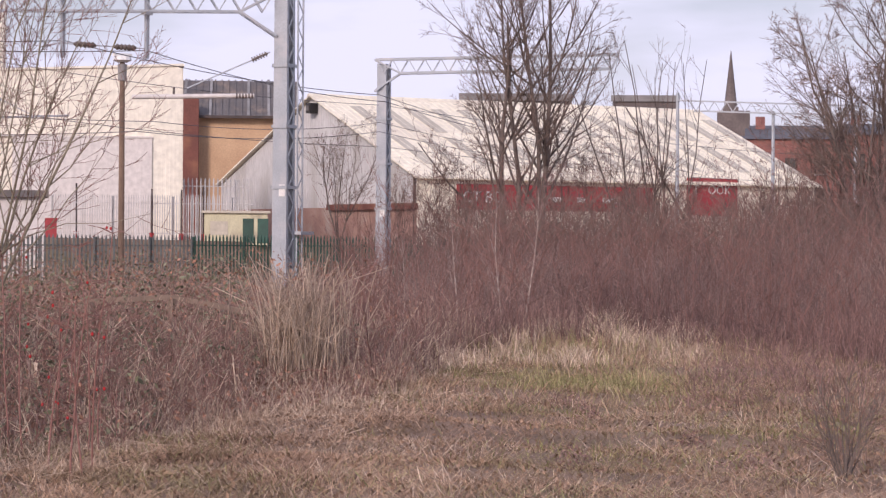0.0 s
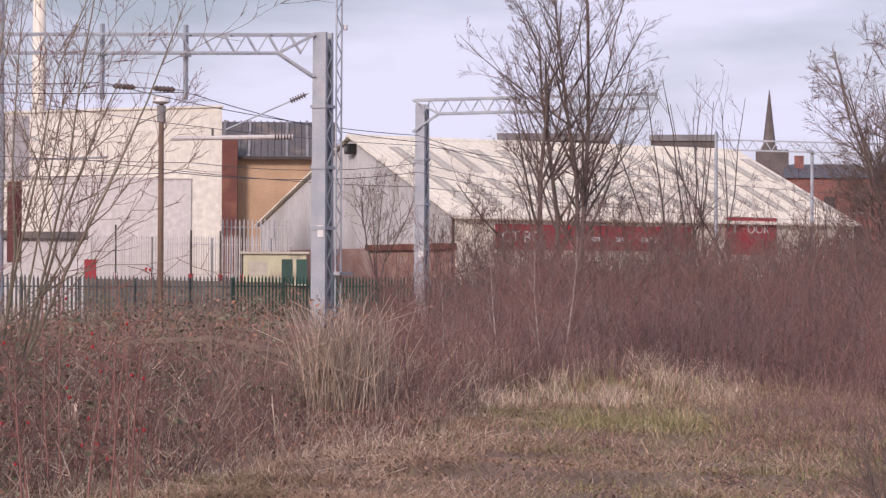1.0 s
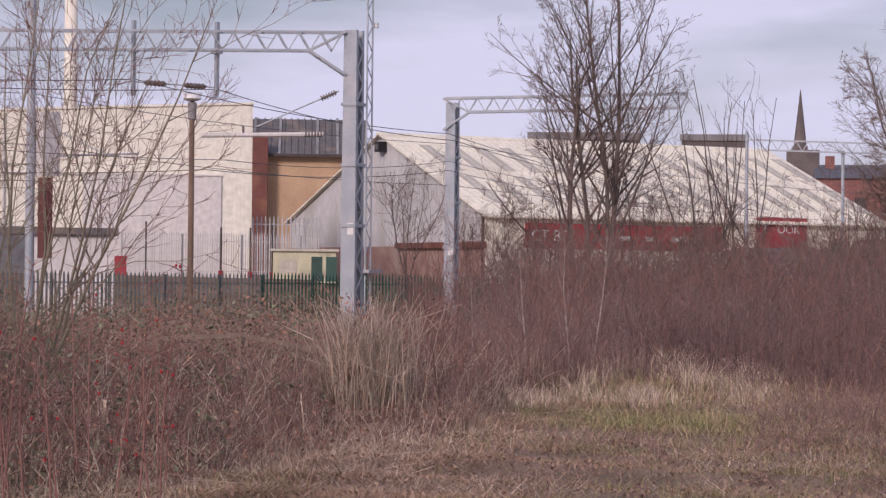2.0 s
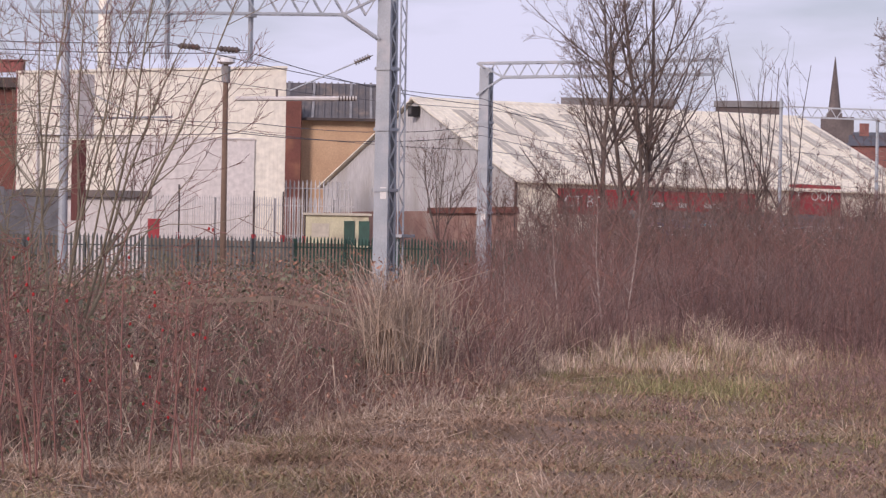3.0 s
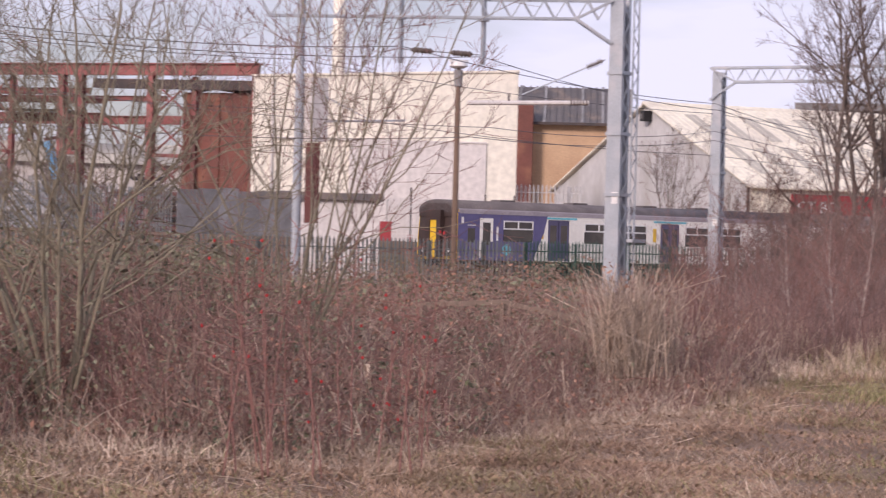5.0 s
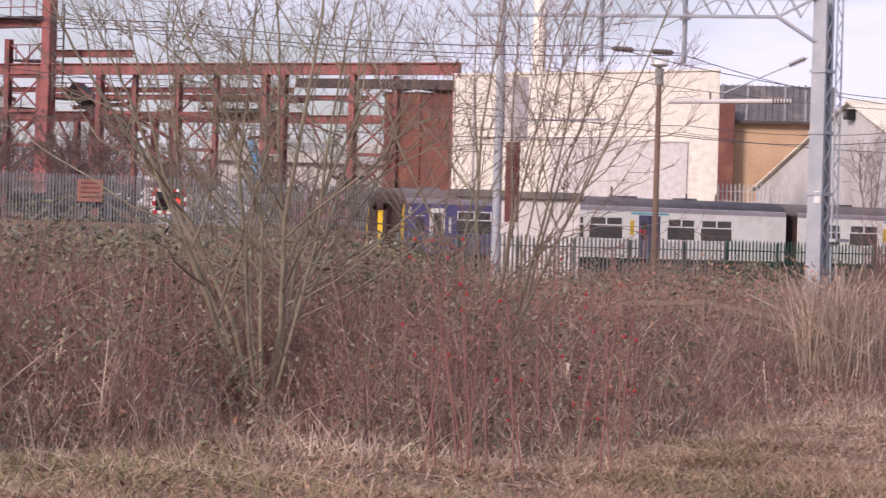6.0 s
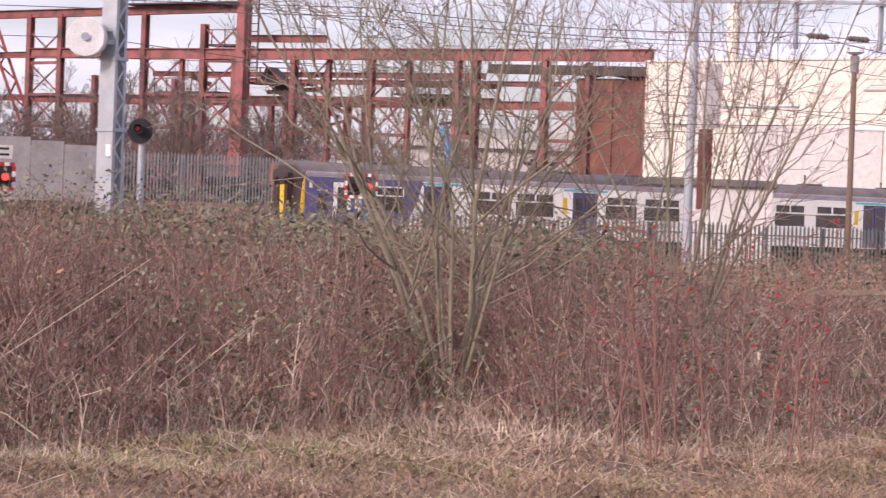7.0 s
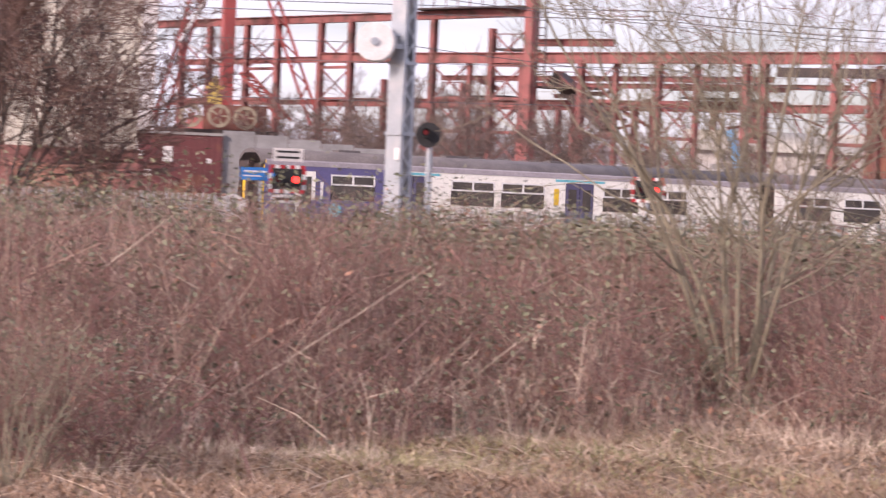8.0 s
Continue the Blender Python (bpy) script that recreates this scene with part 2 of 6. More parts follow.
# ---------- mesh building ----------
class Shape:
    """Gathers vertices and faces for one mesh."""

    def __init__(self):
        self.v, self.f = [], []

    def add(self, verts, faces):
        k = len(self.v)
        self.v += [tuple(p) for p in verts]
        self.f += [tuple(i + k for i in q) for q in faces]
        return self

    def box(self, x0, x1, y0, y1, z0, z1):
        return self.add([(x, y, z) for x in (x0, x1) for y in (y0, y1) for z in (z0, z1)],
                        [(0, 1, 3, 2), (4, 6, 7, 5), (0, 4, 5, 1), (2, 3, 7, 6), (0, 2, 6, 4), (1, 5, 7, 3)])

    def bar(self, a, b, w, h=None, up=(0, 0, 1)):
        """A square-cut bar from a to b."""
        a, b = Vector(a), Vector(b)
        h = h or w
        d = (b - a).normalized()
        s = d.cross(Vector(up))
        s = s.normalized() if s.length > 1e-4 else Vector((1, 0, 0))
        u = s.cross(d)
        return self.add([p + s * i * w / 2 + u * j * h / 2 for p in (a, b) for i, j in ((-1, -1), (1, -1), (1, 1), (-1, 1))],
                        [(0, 1, 2, 3), (7, 6, 5, 4), (0, 4, 5, 1), (1, 5, 6, 2), (2, 6, 7, 3), (3, 7, 4, 0)])

    def tube(self, a, b, r0, r1=None, n=8):
        a, b = Vector(a), Vector(b)
        r1 = r0 if r1 is None else r1
        d = (b - a).normalized()
        s = d.orthogonal().normalized()
        u = d.cross(s)
        ring = [(s * math.cos(2 * math.pi * i / n) + u * math.sin(2 * math.pi * i / n)) for i in range(n)]
        return self.add([a + q * r0 for q in ring] + [b + q * r1 for q in ring],
                        [(i, (i + 1) % n, n + (i + 1) % n, n + i) for i in range(n)] + [tuple(range(n))[::-1], tuple(range(n, 2 * n))])

    def prism(self, outline, axis, lo, hi):
        """Outline of 2D points pushed along 'x', 'y' or 'z' from lo to hi."""
        place = {"x": lambda p, q, k: (k, p, q), "y": lambda p, q, k: (p, k, q), "z": lambda p, q, k: (p, q, k)}[axis]
        n = len(outline)
        return self.add([place(p, q, k) for k in (lo, hi) for p, q in outline],
                        [(i, (i + 1) % n, n + (i + 1) % n, n + i) for i in range(n)] + [tuple(range(n))[::-1], tuple(range(n, 2 * n))])

    def ring(self, c, axis, r0, r1, depth, n=20):
        """A flat ring round the axis."""
        c, axis = Vector(c), Vector(axis).normalized()
        s = axis.orthogonal().normalized()
        u = axis.cross(s)
        pts = []
        for k in (-depth / 2, depth / 2):
            for r in (r0, r1):
                pts += [c + axis * k + (s * math.cos(2 * math.pi * i / n) + u * math.sin(2 * math.pi * i / n)) * r for i in range(n)]
        f = []
        for i in range(n):
            j = (i + 1) % n
            f += [(i, j, n + j, n + i), (2 * n + i, 3 * n + i, 3 * n + j, 2 * n + j), (n + i, n + j, 3 * n + j, 3 * n + i), (i, 2 * n + i, 2 * n + j, j)]
        return self.add(pts, f)

    def turned(self, a, b, radii, n=10):
        """A turned shape from a to b through (share, radius) pairs."""
        a, b = Vector(a), Vector(b)
        d = (b - a).normalized()
        s = d.orthogonal().normalized()
        u = d.cross(s)
        v = [a.lerp(b, k) + (s * math.cos(2 * math.pi * i / n) + u * math.sin(2 * math.pi * i / n)) * r for k, r in radii for i in range(n)]
        m = len(radii)
        return self.add(v, [(k * n + i, k * n + (i + 1) % n, (k + 1) * n + (i + 1) % n, (k + 1) * n + i) for k in range(m - 1) for i in range(n)] + [tuple(range(n))[::-1], tuple(range((m - 1) * n, m * n))])

    def mesh(self, name, mat, smooth=False):
        me = bpy.data.meshes.new(name)
        me.from_pydata(self.v, [], self.f)
        b = bmesh.new()
        b.from_mesh(me)
        bmesh.ops.recalc_face_normals(b, faces=b.faces)
        b.to_mesh(me)
        b.free()
        me.materials.append(mat)
        if smooth:
            me.polygons.foreach_set("use_smooth", [True] * len(me.polygons))
        return me


def rise(x, y):
    """The land climbs slightly from the thicket's side towards the works yard."""
    x, y = np.asarray(x, float), np.asarray(y, float)
    slope = np.interp(np.degrees(np.arctan2(x, y)), [-20, 16, 22, 26, 31, 36, 40.4, 43, 48, 54, 80], [.205, .205, .19, .175, .15, .095, .03, 0, -.055, -.1, -.1])
    return np.minimum(np.hypot(x, y), 220) * np.radians(slope)


def on_land(m):
    """A place moved up or down with the land under it."""
    return Matrix.Translation((0, 0, float(rise(m.translation.x, m.translation.y)))) @ m


def part(name, shape, mat, parent, label="", smooth=False):
    ob = new(name, shape.mesh(name, M[mat], smooth) if isinstance(shape, Shape) else shape)
    ob.parent = parent
    return tagged(ob, label)


def thing(name, m, label, category, group="", kind="", land=True):
    ob = new(name)
    ob.matrix_world = on_land(m) if land else m
    ob.empty_display_size = 0.2
    return tagged(ob, label, category, group, kind)


def solid(name, shape, mat, m, label, category="", group="", kind="", smooth=False):
    ob = new(name, shape.mesh(name, M[mat], smooth))
    ob.matrix_world = on_land(m)
    return tagged(ob, label, category, group, kind)


def fast_mesh(name, verts, quads, mat):
    """A mesh from arrays of vertices and four-sided (or three-sided) faces."""
    me = bpy.data.meshes.new(name)
    verts, quads = np.asarray(verts, np.float32), np.asarray(quads, np.int32)
    k = quads.shape[1]
    me.vertices.add(len(verts))
    me.vertices.foreach_set("co", verts.ravel())
    me.loops.add(quads.size)
    me.loops.foreach_set("vertex_index", quads.ravel())
    me.polygons.add(len(quads))
    me.polygons.foreach_set("loop_start", np.arange(0, quads.size, k, dtype=np.int32))
    me.update(calc_edges=True)
    me.materials.append(M[mat])
    return me


def tubes(pts, rad, sides=3):
    """Many tapered tubes at once: pts (n, k, 3), rad (n, k)."""
    n, k, _ = pts.shape
    d = np.gradient(pts, axis=1)
    d /= np.linalg.norm(d, axis=2, keepdims=True) + 1e-9
    ref = np.where(np.abs(d[..., 2:3]) > 0.8, np.array([1.0, 0.13, 0.0]), np.array([0.0, 0.0, 1.0]))
    s = np.cross(d, ref)
    s /= np.linalg.norm(s, axis=2, keepdims=True) + 1e-9
    u = np.cross(d, s)
    ring = []
    for i in range(sides):
        a = 2 * math.pi * i / sides
        ring.append(pts + (s * math.cos(a) + u * math.sin(a)) * rad[..., None])
    v = np.stack(ring, axis=2).reshape(-1, 3)
    base = (np.arange(n)[:, None, None] * k + np.arange(k - 1)[None, :, None]) * sides
    i, j = np.arange(sides), (np.arange(sides) + 1) % sides
    f = np.stack([base + i, base + j, base + sides + j, base + sides + i], axis=-1).reshape(-1, 4)
    return v, f


def join(chunks):
    vs, fs, k = [], [], 0
    for v, f in chunks:
        vs.append(v)
        fs.append(f + k)
        k += len(v)
    return np.concatenate(vs), np.concatenate(fs)


def stuff(name, chunks, mat, label, category):
    v, f = join(chunks)
    return tagged(new(name, fast_mesh(name, v, f, mat)), label, category, kind="stuff")


# ---------- ground ----------
def ground_z(x, y):
    """Waste ground, the lower railway strip and the raised works yard behind it."""
    x, y = np.asarray(x, float), np.asarray(y, float)
    low = -0.5 * np.clip((y - 70) / 12, 0, 1)
    yard = 2.1 * np.clip((y - 95.2) / 1.6, 0, 1)
    d2 = (x - 29.0) ** 2 + (y - 26.5) ** 2
    mound = 0.14 * np.exp(-d2 / 12)
    rough = (0.05 * np.sin(x * 0.9 + 0.7 * np.sin(y * 0.6)) * np.sin(y * 0.8 + 1.3) + 0.03 * np.sin(x * 2.7 + y * 1.9)) * (y < 70)
    return low + yard + mound + rough + rise(x, y)


def build_ground():
    def steps(lo, hi, near, far):
        a = list(np.arange(near[0], near[1], 0.6))
        return np.array(sorted(set([lo, lo / 3, lo / 8, -120, -50, -20, *a, *far, hi / 8, hi / 3, hi])))
    xs = steps(-4000, 4000, (-6, 70), (75, 85, 100, 120, 150, 200))
    ys = steps(-4000, 4000, (-6, 80), (82, 84, 88, 92, 95.2, 96, 96.8, 99, 104, 110, 130, 160, 200))
    gx, gy = np.meshgrid(xs, ys)
    v = np.stack([gx, gy, ground_z(gx, gy)], -1).reshape(-1, 3)
    nx, ny = len(xs), len(ys)
    i = (np.arange(ny - 1)[:, None] * nx + np.arange(nx - 1)[None, :]).ravel()
    q = np.stack([i, i + 1, i + nx + 1, i + nx], -1)
    tagged(new("ground", fast_mesh("ground", v, q, "ground")), "rough winter grass and bare soil of waste ground", "ground", kind="structure")


build_ground()


# ---------- railway ----------
RAIL_Y, RAIL_Z, LIFT = 91.4, -0.05, 0.2


def build_track():
    bed = Shape().prism([(RAIL_Y - 2.6, -0.62), (RAIL_Y - 1.5, -0.44), (RAIL_Y + 1.5, -0.44), (RAIL_Y + 2.6, -0.62)], "x", -60, 260)
    solid("ballast", bed, "ballast", Matrix.Translation((0, 0, LIFT)), "grey-brown stone ballast under the railway track", "ballast", kind="structure")
    track = thing("railway_track", pose(0, RAIL_Y, LIFT), "worn steel rails on concrete sleepers in ballast", "railway track", kind="structure", land=False)
    for s in (-0.72, 0.72):
        sh = Shape().prism([(s - .07, -.40), (s + .07, -.40), (s + .07, -.385), (s + .012, -.37), (s + .012, -.29), (s + .035, -.28), (s + .035, -.25), (s - .035, -.25), (s - .035, -.28), (s - .012, -.29), (s - .012, -.37), (s - .07, -.385)], "x", -60, 260)
        part("rail", sh, "rail", track)
    me = Shape().prism([(-.13, -.5), (.13, -.5), (.1, -.40), (-.1, -.40)], "y", -1.25, 1.25).mesh("sleeper", M["concrete"])
    for i in range(140):
        part("sleeper", me, "", track).location = (20 + i * 0.65, 0, 0)


build_track()


def coach(front):
    """A diesel railcar 20 m long; the nose (or coupled end) at x = 0, body towards +x; the near side is -y."""
    car = thing("railcar", Matrix(), "white and violet-blue diesel railcar with sooty grey roof" if front else "white diesel railcar with sooty grey roof and coupled end", "train", "railcars of the train")
    L, W = 21.5, 1.4
    H0, H1, TOP = 1.05, 3.22, 3.8

    # window and door openings along the body
    if front:
        wins, doors = [(2.9, 4.7), (7.85, 9.7), (9.98, 11.85), (14.4, 16.0), (16.35, 18.2)], [(5.6, 6.92), (12.75, 14.0)]
    else:
        wins, doors = [(1.1, 2.75), (3.35, 5.15), (8.2, 10.0), (10.4, 12.2), (15.2, 17.0), (17.4, 19.2)], [(6.0, 7.3), (13.2, 14.5)]
    # roof: curved shell with cant rail
    arc = [(W * math.cos(a) * (1.0 if abs(math.cos(a)) > .9 else 1), H1 + (TOP - H1) * math.sin(a) ** 0.8 if math.sin(a) > 0 else H1) for a in [math.pi * i / 14 for i in range(15)]]
    part("roof", Shape().prism(arc, "x", 0.12 if front else 0.0, L), "train_roof", car, "sooty grey curved roof", True)
    for x in (4.0, 8.5, 13.0, 16.5):
        part("roof_vent", Shape().box(x - .45, x + .45, -.35, .35, TOP - .05, TOP + .07), "train_roof", car)
    # floor and ends
    part("underframe", Shape().box(0.3, L - .1, -1.25, 1.25, 0.85, 1.06), "under", car)
    for s in (-1, 1):
        y = s * W
        cuts = sorted([(a, b, 1.92, 2.88) for a, b in wins] + [(a, b, 1.08, 3.0) for a, b in doors])
        x = 0.25 if front else 0.05
        for a, b, z0, z1 in cuts + [(L - .05, L - .05, 0, 0)]:
            for xa, xb, za, zb in ((x, a, H0, H1), (a, b, H0, z0), (a, b, z1, H1)):
                if xb - xa < 0.01 or zb - za < 0.03:
                    continue
                blue = front and xb <= 4.75
                part("body_panel", Shape().box(xa, xb, y - .04, y + .04, za, zb), "train_blue" if blue else "train_white", car, "violet-blue painted body panel" if blue else "")
            x = b
        part("cant_rail", Shape().prism([(y - .03 * s, H1 - .06), (y + .055 * s, H1 - .06), (y + .03 * s, H1 + .12), (y - .12 * s, H1 + .22)], "x", .3 if front else .05, L - .05), "cant", car, "pale grey-lilac cant rail")
        if front:
            swoosh = Shape().prism([(4.7, H0), (4.7, H1 - .02), (5.55, H1 - .02), (5.35, 2.4), (4.95, 1.6)], "y", y - .048, y + .048)
            part("blue_sweep", swoosh, "train_blue", car, "violet-blue sweep on white paint")
            door = part("cab_door", Shape().box(1.5, 2.28, y - .05, y + .05, 1.9, 2.98).box(1.5, 1.64, y - .05, y + .05, 1.15, 1.9), "train_white", car, "white-edged cab door")
            part("cab_door_window", Shape().box(1.68, 2.12, y - .056, y + .056, 1.75, 2.78), "glass", door)
            part("cab_side_window", Shape().box(0.8, 1.22, y - .05, y + .05, 1.85, 2.5), "glass", car)
            part("cab_hand_rail", Shape().box(0.78, 1.25, y - .06, y + .06, 2.62, 2.66), "white", car)
            part("front_notice", Shape().box(.42, .56, y - .05, y + .05, 2.72, 3.0), "white", car, "small white notice")
            part("door_notice", Shape().box(2.48, 2.6, y - .05, y + .05, 1.95, 2.6), "white", car, "small white notice")
            part("circle_badge", Shape().tube((3.1, y - .052, 1.55), (3.1, y + .052, 1.55), .26, n=20), "cyan", car, "round turquoise badge")
        for a, b in wins:
            w = part("window", Shape().box(a + .03, b - .03, y - .02, y + .02, 1.95, 2.85), "glass", car)
            fr = Shape()
            mid = (a + b) / 2
            for p in ((a, b, 2.84, 2.9), (a, b, 2.49, 2.55), (a, a + .06, 2.55, 2.84), (b - .06, b, 2.55, 2.84), (mid - .035, mid + .035, 2.55, 2.84)):
                fr.box(p[0], p[1], y - .05, y + .05, p[2], p[3])
            part("window_frame", fr, "white", w)
        for a, b in doors:
            for c, d in ((a + .02, (a + b) / 2 - .015), ((a + b) / 2 + .015, b - .02)):
                leaf = part("door_leaf", Shape().box(c, d, y - .025, y + .025, 1.08, 2.98), "door_violet", car, "dark violet sliding door leaf")
                part("door_window", Shape().box(c + .12, d - .12, y - .032, y + .032, 1.9, 2.75), "glass", leaf)
            part("door_warning_panel", Shape().box(a - .5, a - .28, y - .046, y + .046, 2.1, 2.75), "yellow", car, "yellow vinyl panel")
            part("door_band", Shape().box(a - .45, b + .45, y - .046, y + .046, 3.03, 3.12), "cyan", car)
    # ends
    if front:
        # dark front with yellow edges and a yellow gangway door
        prof = [(0.28, H0), (0.1, 1.25), (0.1, 2.05), (0.18, 2.9), (0.3, 3.35), (0.3, H0)]
        part("front_end", Shape().prism(prof, "y", -W, W), "yellow", car, "warning-yellow front end")
        for s in (-1, 1):
            part("windscreen", Shape().prism([(.08, 1.6), (.08, 2.05), (0.17, 3.08), (0.24, 3.08), (0.12, 2.05), (.12, 1.6)], "y", *sorted((s * .5, s * 1.33))), "cab_dark", car, "dark windscreen surround")
            part("lower_panel", Shape().box(.08, .13, *sorted((s * .5, s * 1.33)), 1.2, 1.6), "cab_dark", car, "dark lower front panel")
            part("headlamp", Shape().tube((.06, s * .95, 1.45), (.1, s * .95, 1.45), .09, n=12), "white", car)
            part("gangway_side", Shape().box(-.12, .2, *sorted((s * .26, s * .55)), 1.15, 3.12), "cab_dark", car, "black gangway bellows")
        part("gangway_door", Shape().box(-.06, .2, -.3, .3, 1.15, 2.95), "yellow", car, "yellow gangway door")
        part("gangway_top", Shape().box(-.12, .3, -.55, .55, 2.85, 3.3), "cab_dark", car)
        part("front_brow", Shape().prism([(-W + .05, 3.0), (W - .05, 3.0), (W - .12, 3.34), (.7, 3.62), (-.7, 3.62), (-W + .12, 3.34)], "x", .1, .28), "cab_dark", car, "dark brown brow over the windscreens")
        part("front_roof_dome", Shape().prism([(p * .985, q - .02) for p, q in arc], "x", 0.1, 0.3), "train_roof", car)
    else:
        part("car_end", Shape().box(0.0, .06, -W, W, H0, H1), "cab_dark", car, "dark brown car end")
        part("gangway_bellows", Shape().box(-.35, .05, -.6, .6, 1.1, 3.2), "black", car, "black gangway bellows")
    part("rear_end", Shape().box(L - .06, L, -W, W, H0, H1), "train_white", car)
    part("rear_bellows", Shape().box(L, L + .28, -.6, .6, 1.1, 3.2), "black", car)
    part("coupler", Shape().bar((-.45, 0, .85), (.4, 0, .85), .2), "black", car)
    tank = Shape().box(8.2, 10.0, -1.2, 1.2, .35, .85).box(10.6, 12.2, -1.1, 1.1, .4, .85)
    part("engine_pack", tank, "under", car)
    for x in (2.9, L - 2.9):
        part("bogie", Shape().box(x - 1.6, x + 1.6, -1.05, -.95, .35, .6).box(x - 1.6, x + 1.6, .95, 1.05, .35, .6).box(x - .3, x + .3, -1, 1, .4, .8), "under", car)
        for w in (-1.15, 1.15):
            ws = Shape()
            for s in (-.75, .75):
                ws.tube((0, s - .07, 0), (0, s + .07, 0), .42, n=16)
            ws.tube((0, -1, 0), (0, 1, 0), .08)
            part("wheelset", ws, "rail", car).location = (x + w, 0, .42)
    return car


lead = coach(True)
second = coach(False)
third = copy_thing(second, Matrix())
fourth = copy_thing(second, Matrix())


# ---------- overhead line structures ----------
def lattice_mast(x, y, h, rz, width, depth, label):
    """Mast of two channels laced together; the channel's web faces local -x."""
    mast = thing("overhead_line_mast", pose(x, y, ground_z(x, y) - .05, rz=rz), label, "mast", "overhead line masts", land=False)
    def taper(sh):
        sh.v = [(a * (1.14 - .14 * c / h), b * (1.14 - .14 * c / h), c) for a, b, c in sh.v]
        return sh

    for s in (-1, 1):
        o, i, n, e, g = s * (width / 2 + .012), s * (width / 2 - .012), s * (width / 2 - .09), depth / 2 + .012, depth / 2 - .012
        web = Shape().add([(a, b, c) for c in (0, h) for a, b in ((o, -e), (n, -e), (n, -g), (i, -g), (i, g), (n, g), (n, e), (o, e))],
                          [(k, (k + 1) % 8, (k + 1) % 8 + 8, k + 8) for k in range(8)] + [(0, 1, 2, 3), (0, 3, 4, 7), (4, 5, 6, 7), (8, 11, 10, 9), (8, 15, 12, 11), (12, 15, 14, 13)])
        part("channel", taper(web), "galv", mast)
    n = int(h / .5)
    for e in (-1, 1):
        for i in range(n):
            z = .3 + i * (h - .5) / n
            s = 1 if i % 2 else -1
            part("lacing_bar", taper(Shape().bar((s * (width / 2 - .05), e * (depth / 2 + .014), z), (-s * (width / 2 - .05), e * (depth / 2 + .014), z + (h - .5) / n), .055, .014, (0, 1, 0))), "galv", mast)
    for z in (.35 * h, .55 * h, .75 * h):
        part("strap", taper(Shape().box(-width / 2 - .05, width / 2 + .05, -depth / 2 - .05, -depth / 2 - .02, z, z + .1).box(-width / 2 - .05, width / 2 + .05, depth / 2 + .02, depth / 2 + .05, z, z + .1).box(-width / 2 - .05, -width / 2 - .03, -depth / 2 - .05, depth / 2 + .05, z, z + .1).box(width / 2 + .03, width / 2 + .05, -depth / 2 - .05, depth / 2 + .05, z, z + .1)), "galv", mast)
    part("concrete_base", Shape().box(-width, width, -depth, depth, -.3, .25), "concrete", mast)
    part("number_plate", taper(Shape().box(-width / 2 - .03, -width / 2 - .013, -depth / 2 + .03, -depth / 2 + .22, 2.95, 3.3)), "white", mast, "small white plate with unreadable bars")
    return mast


def lattice_boom(a, b, depth, wide, mast_label, knee=True, chord=.062):
    """Horizontal lattice girder from a (at its mast) to b; a and b are on the top chord."""
    a, b = Vector(a), Vector(b)
    boom = thing("lattice_boom", Matrix.Translation(a), mast_label, "lattice girder", "overhead line booms")
    d = b - a
    L = d.length
    d = d / L
    side = d.cross(Vector((0, 0, 1))).normalized()
    dn = Vector((0, 0, -depth))
    for s in (-1, 1):
        off = side * s * wide / 2
        part("top_chord", Shape().bar(off, off + d * L, chord), "galv", boom)
        part("bottom_chord", Shape().bar(off + dn + d * .9, off + dn + d * (L - .25), chord), "galv", boom)
        n = max(8, int(L / .33))
        n += n % 2
        for i in range(n):
            p, q = off + d * (L * i / n), off + d * (L * (i + 1) / n)
            if i < 2 and not knee:
                continue
            part("brace", Shape().bar(p + (dn if i % 2 else Vector()), q + (Vector() if i % 2 else dn), .036), "galv", boom)
        part("end_post", Shape().bar(off + d * L, off + d * (L - .25) + dn, .06), "galv", boom)
        if knee:
            part("knee_brace", Shape().bar(off + d * 1.0 + dn, off + dn + Vector((0, 0, -.72)) - d * .08, .07), "galv", boom)
            part("root_strut", Shape().bar(off + d * 1.0 + dn, off - d * .08, .06), "galv", boom)
    for i in range(int(L / 1.2) + 1):
        p = d * min(L, i * 1.2)
        part("cross_tie", Shape().bar(p - side * wide / 2, p + side * wide / 2, .05), "galv", boom)
    return boom


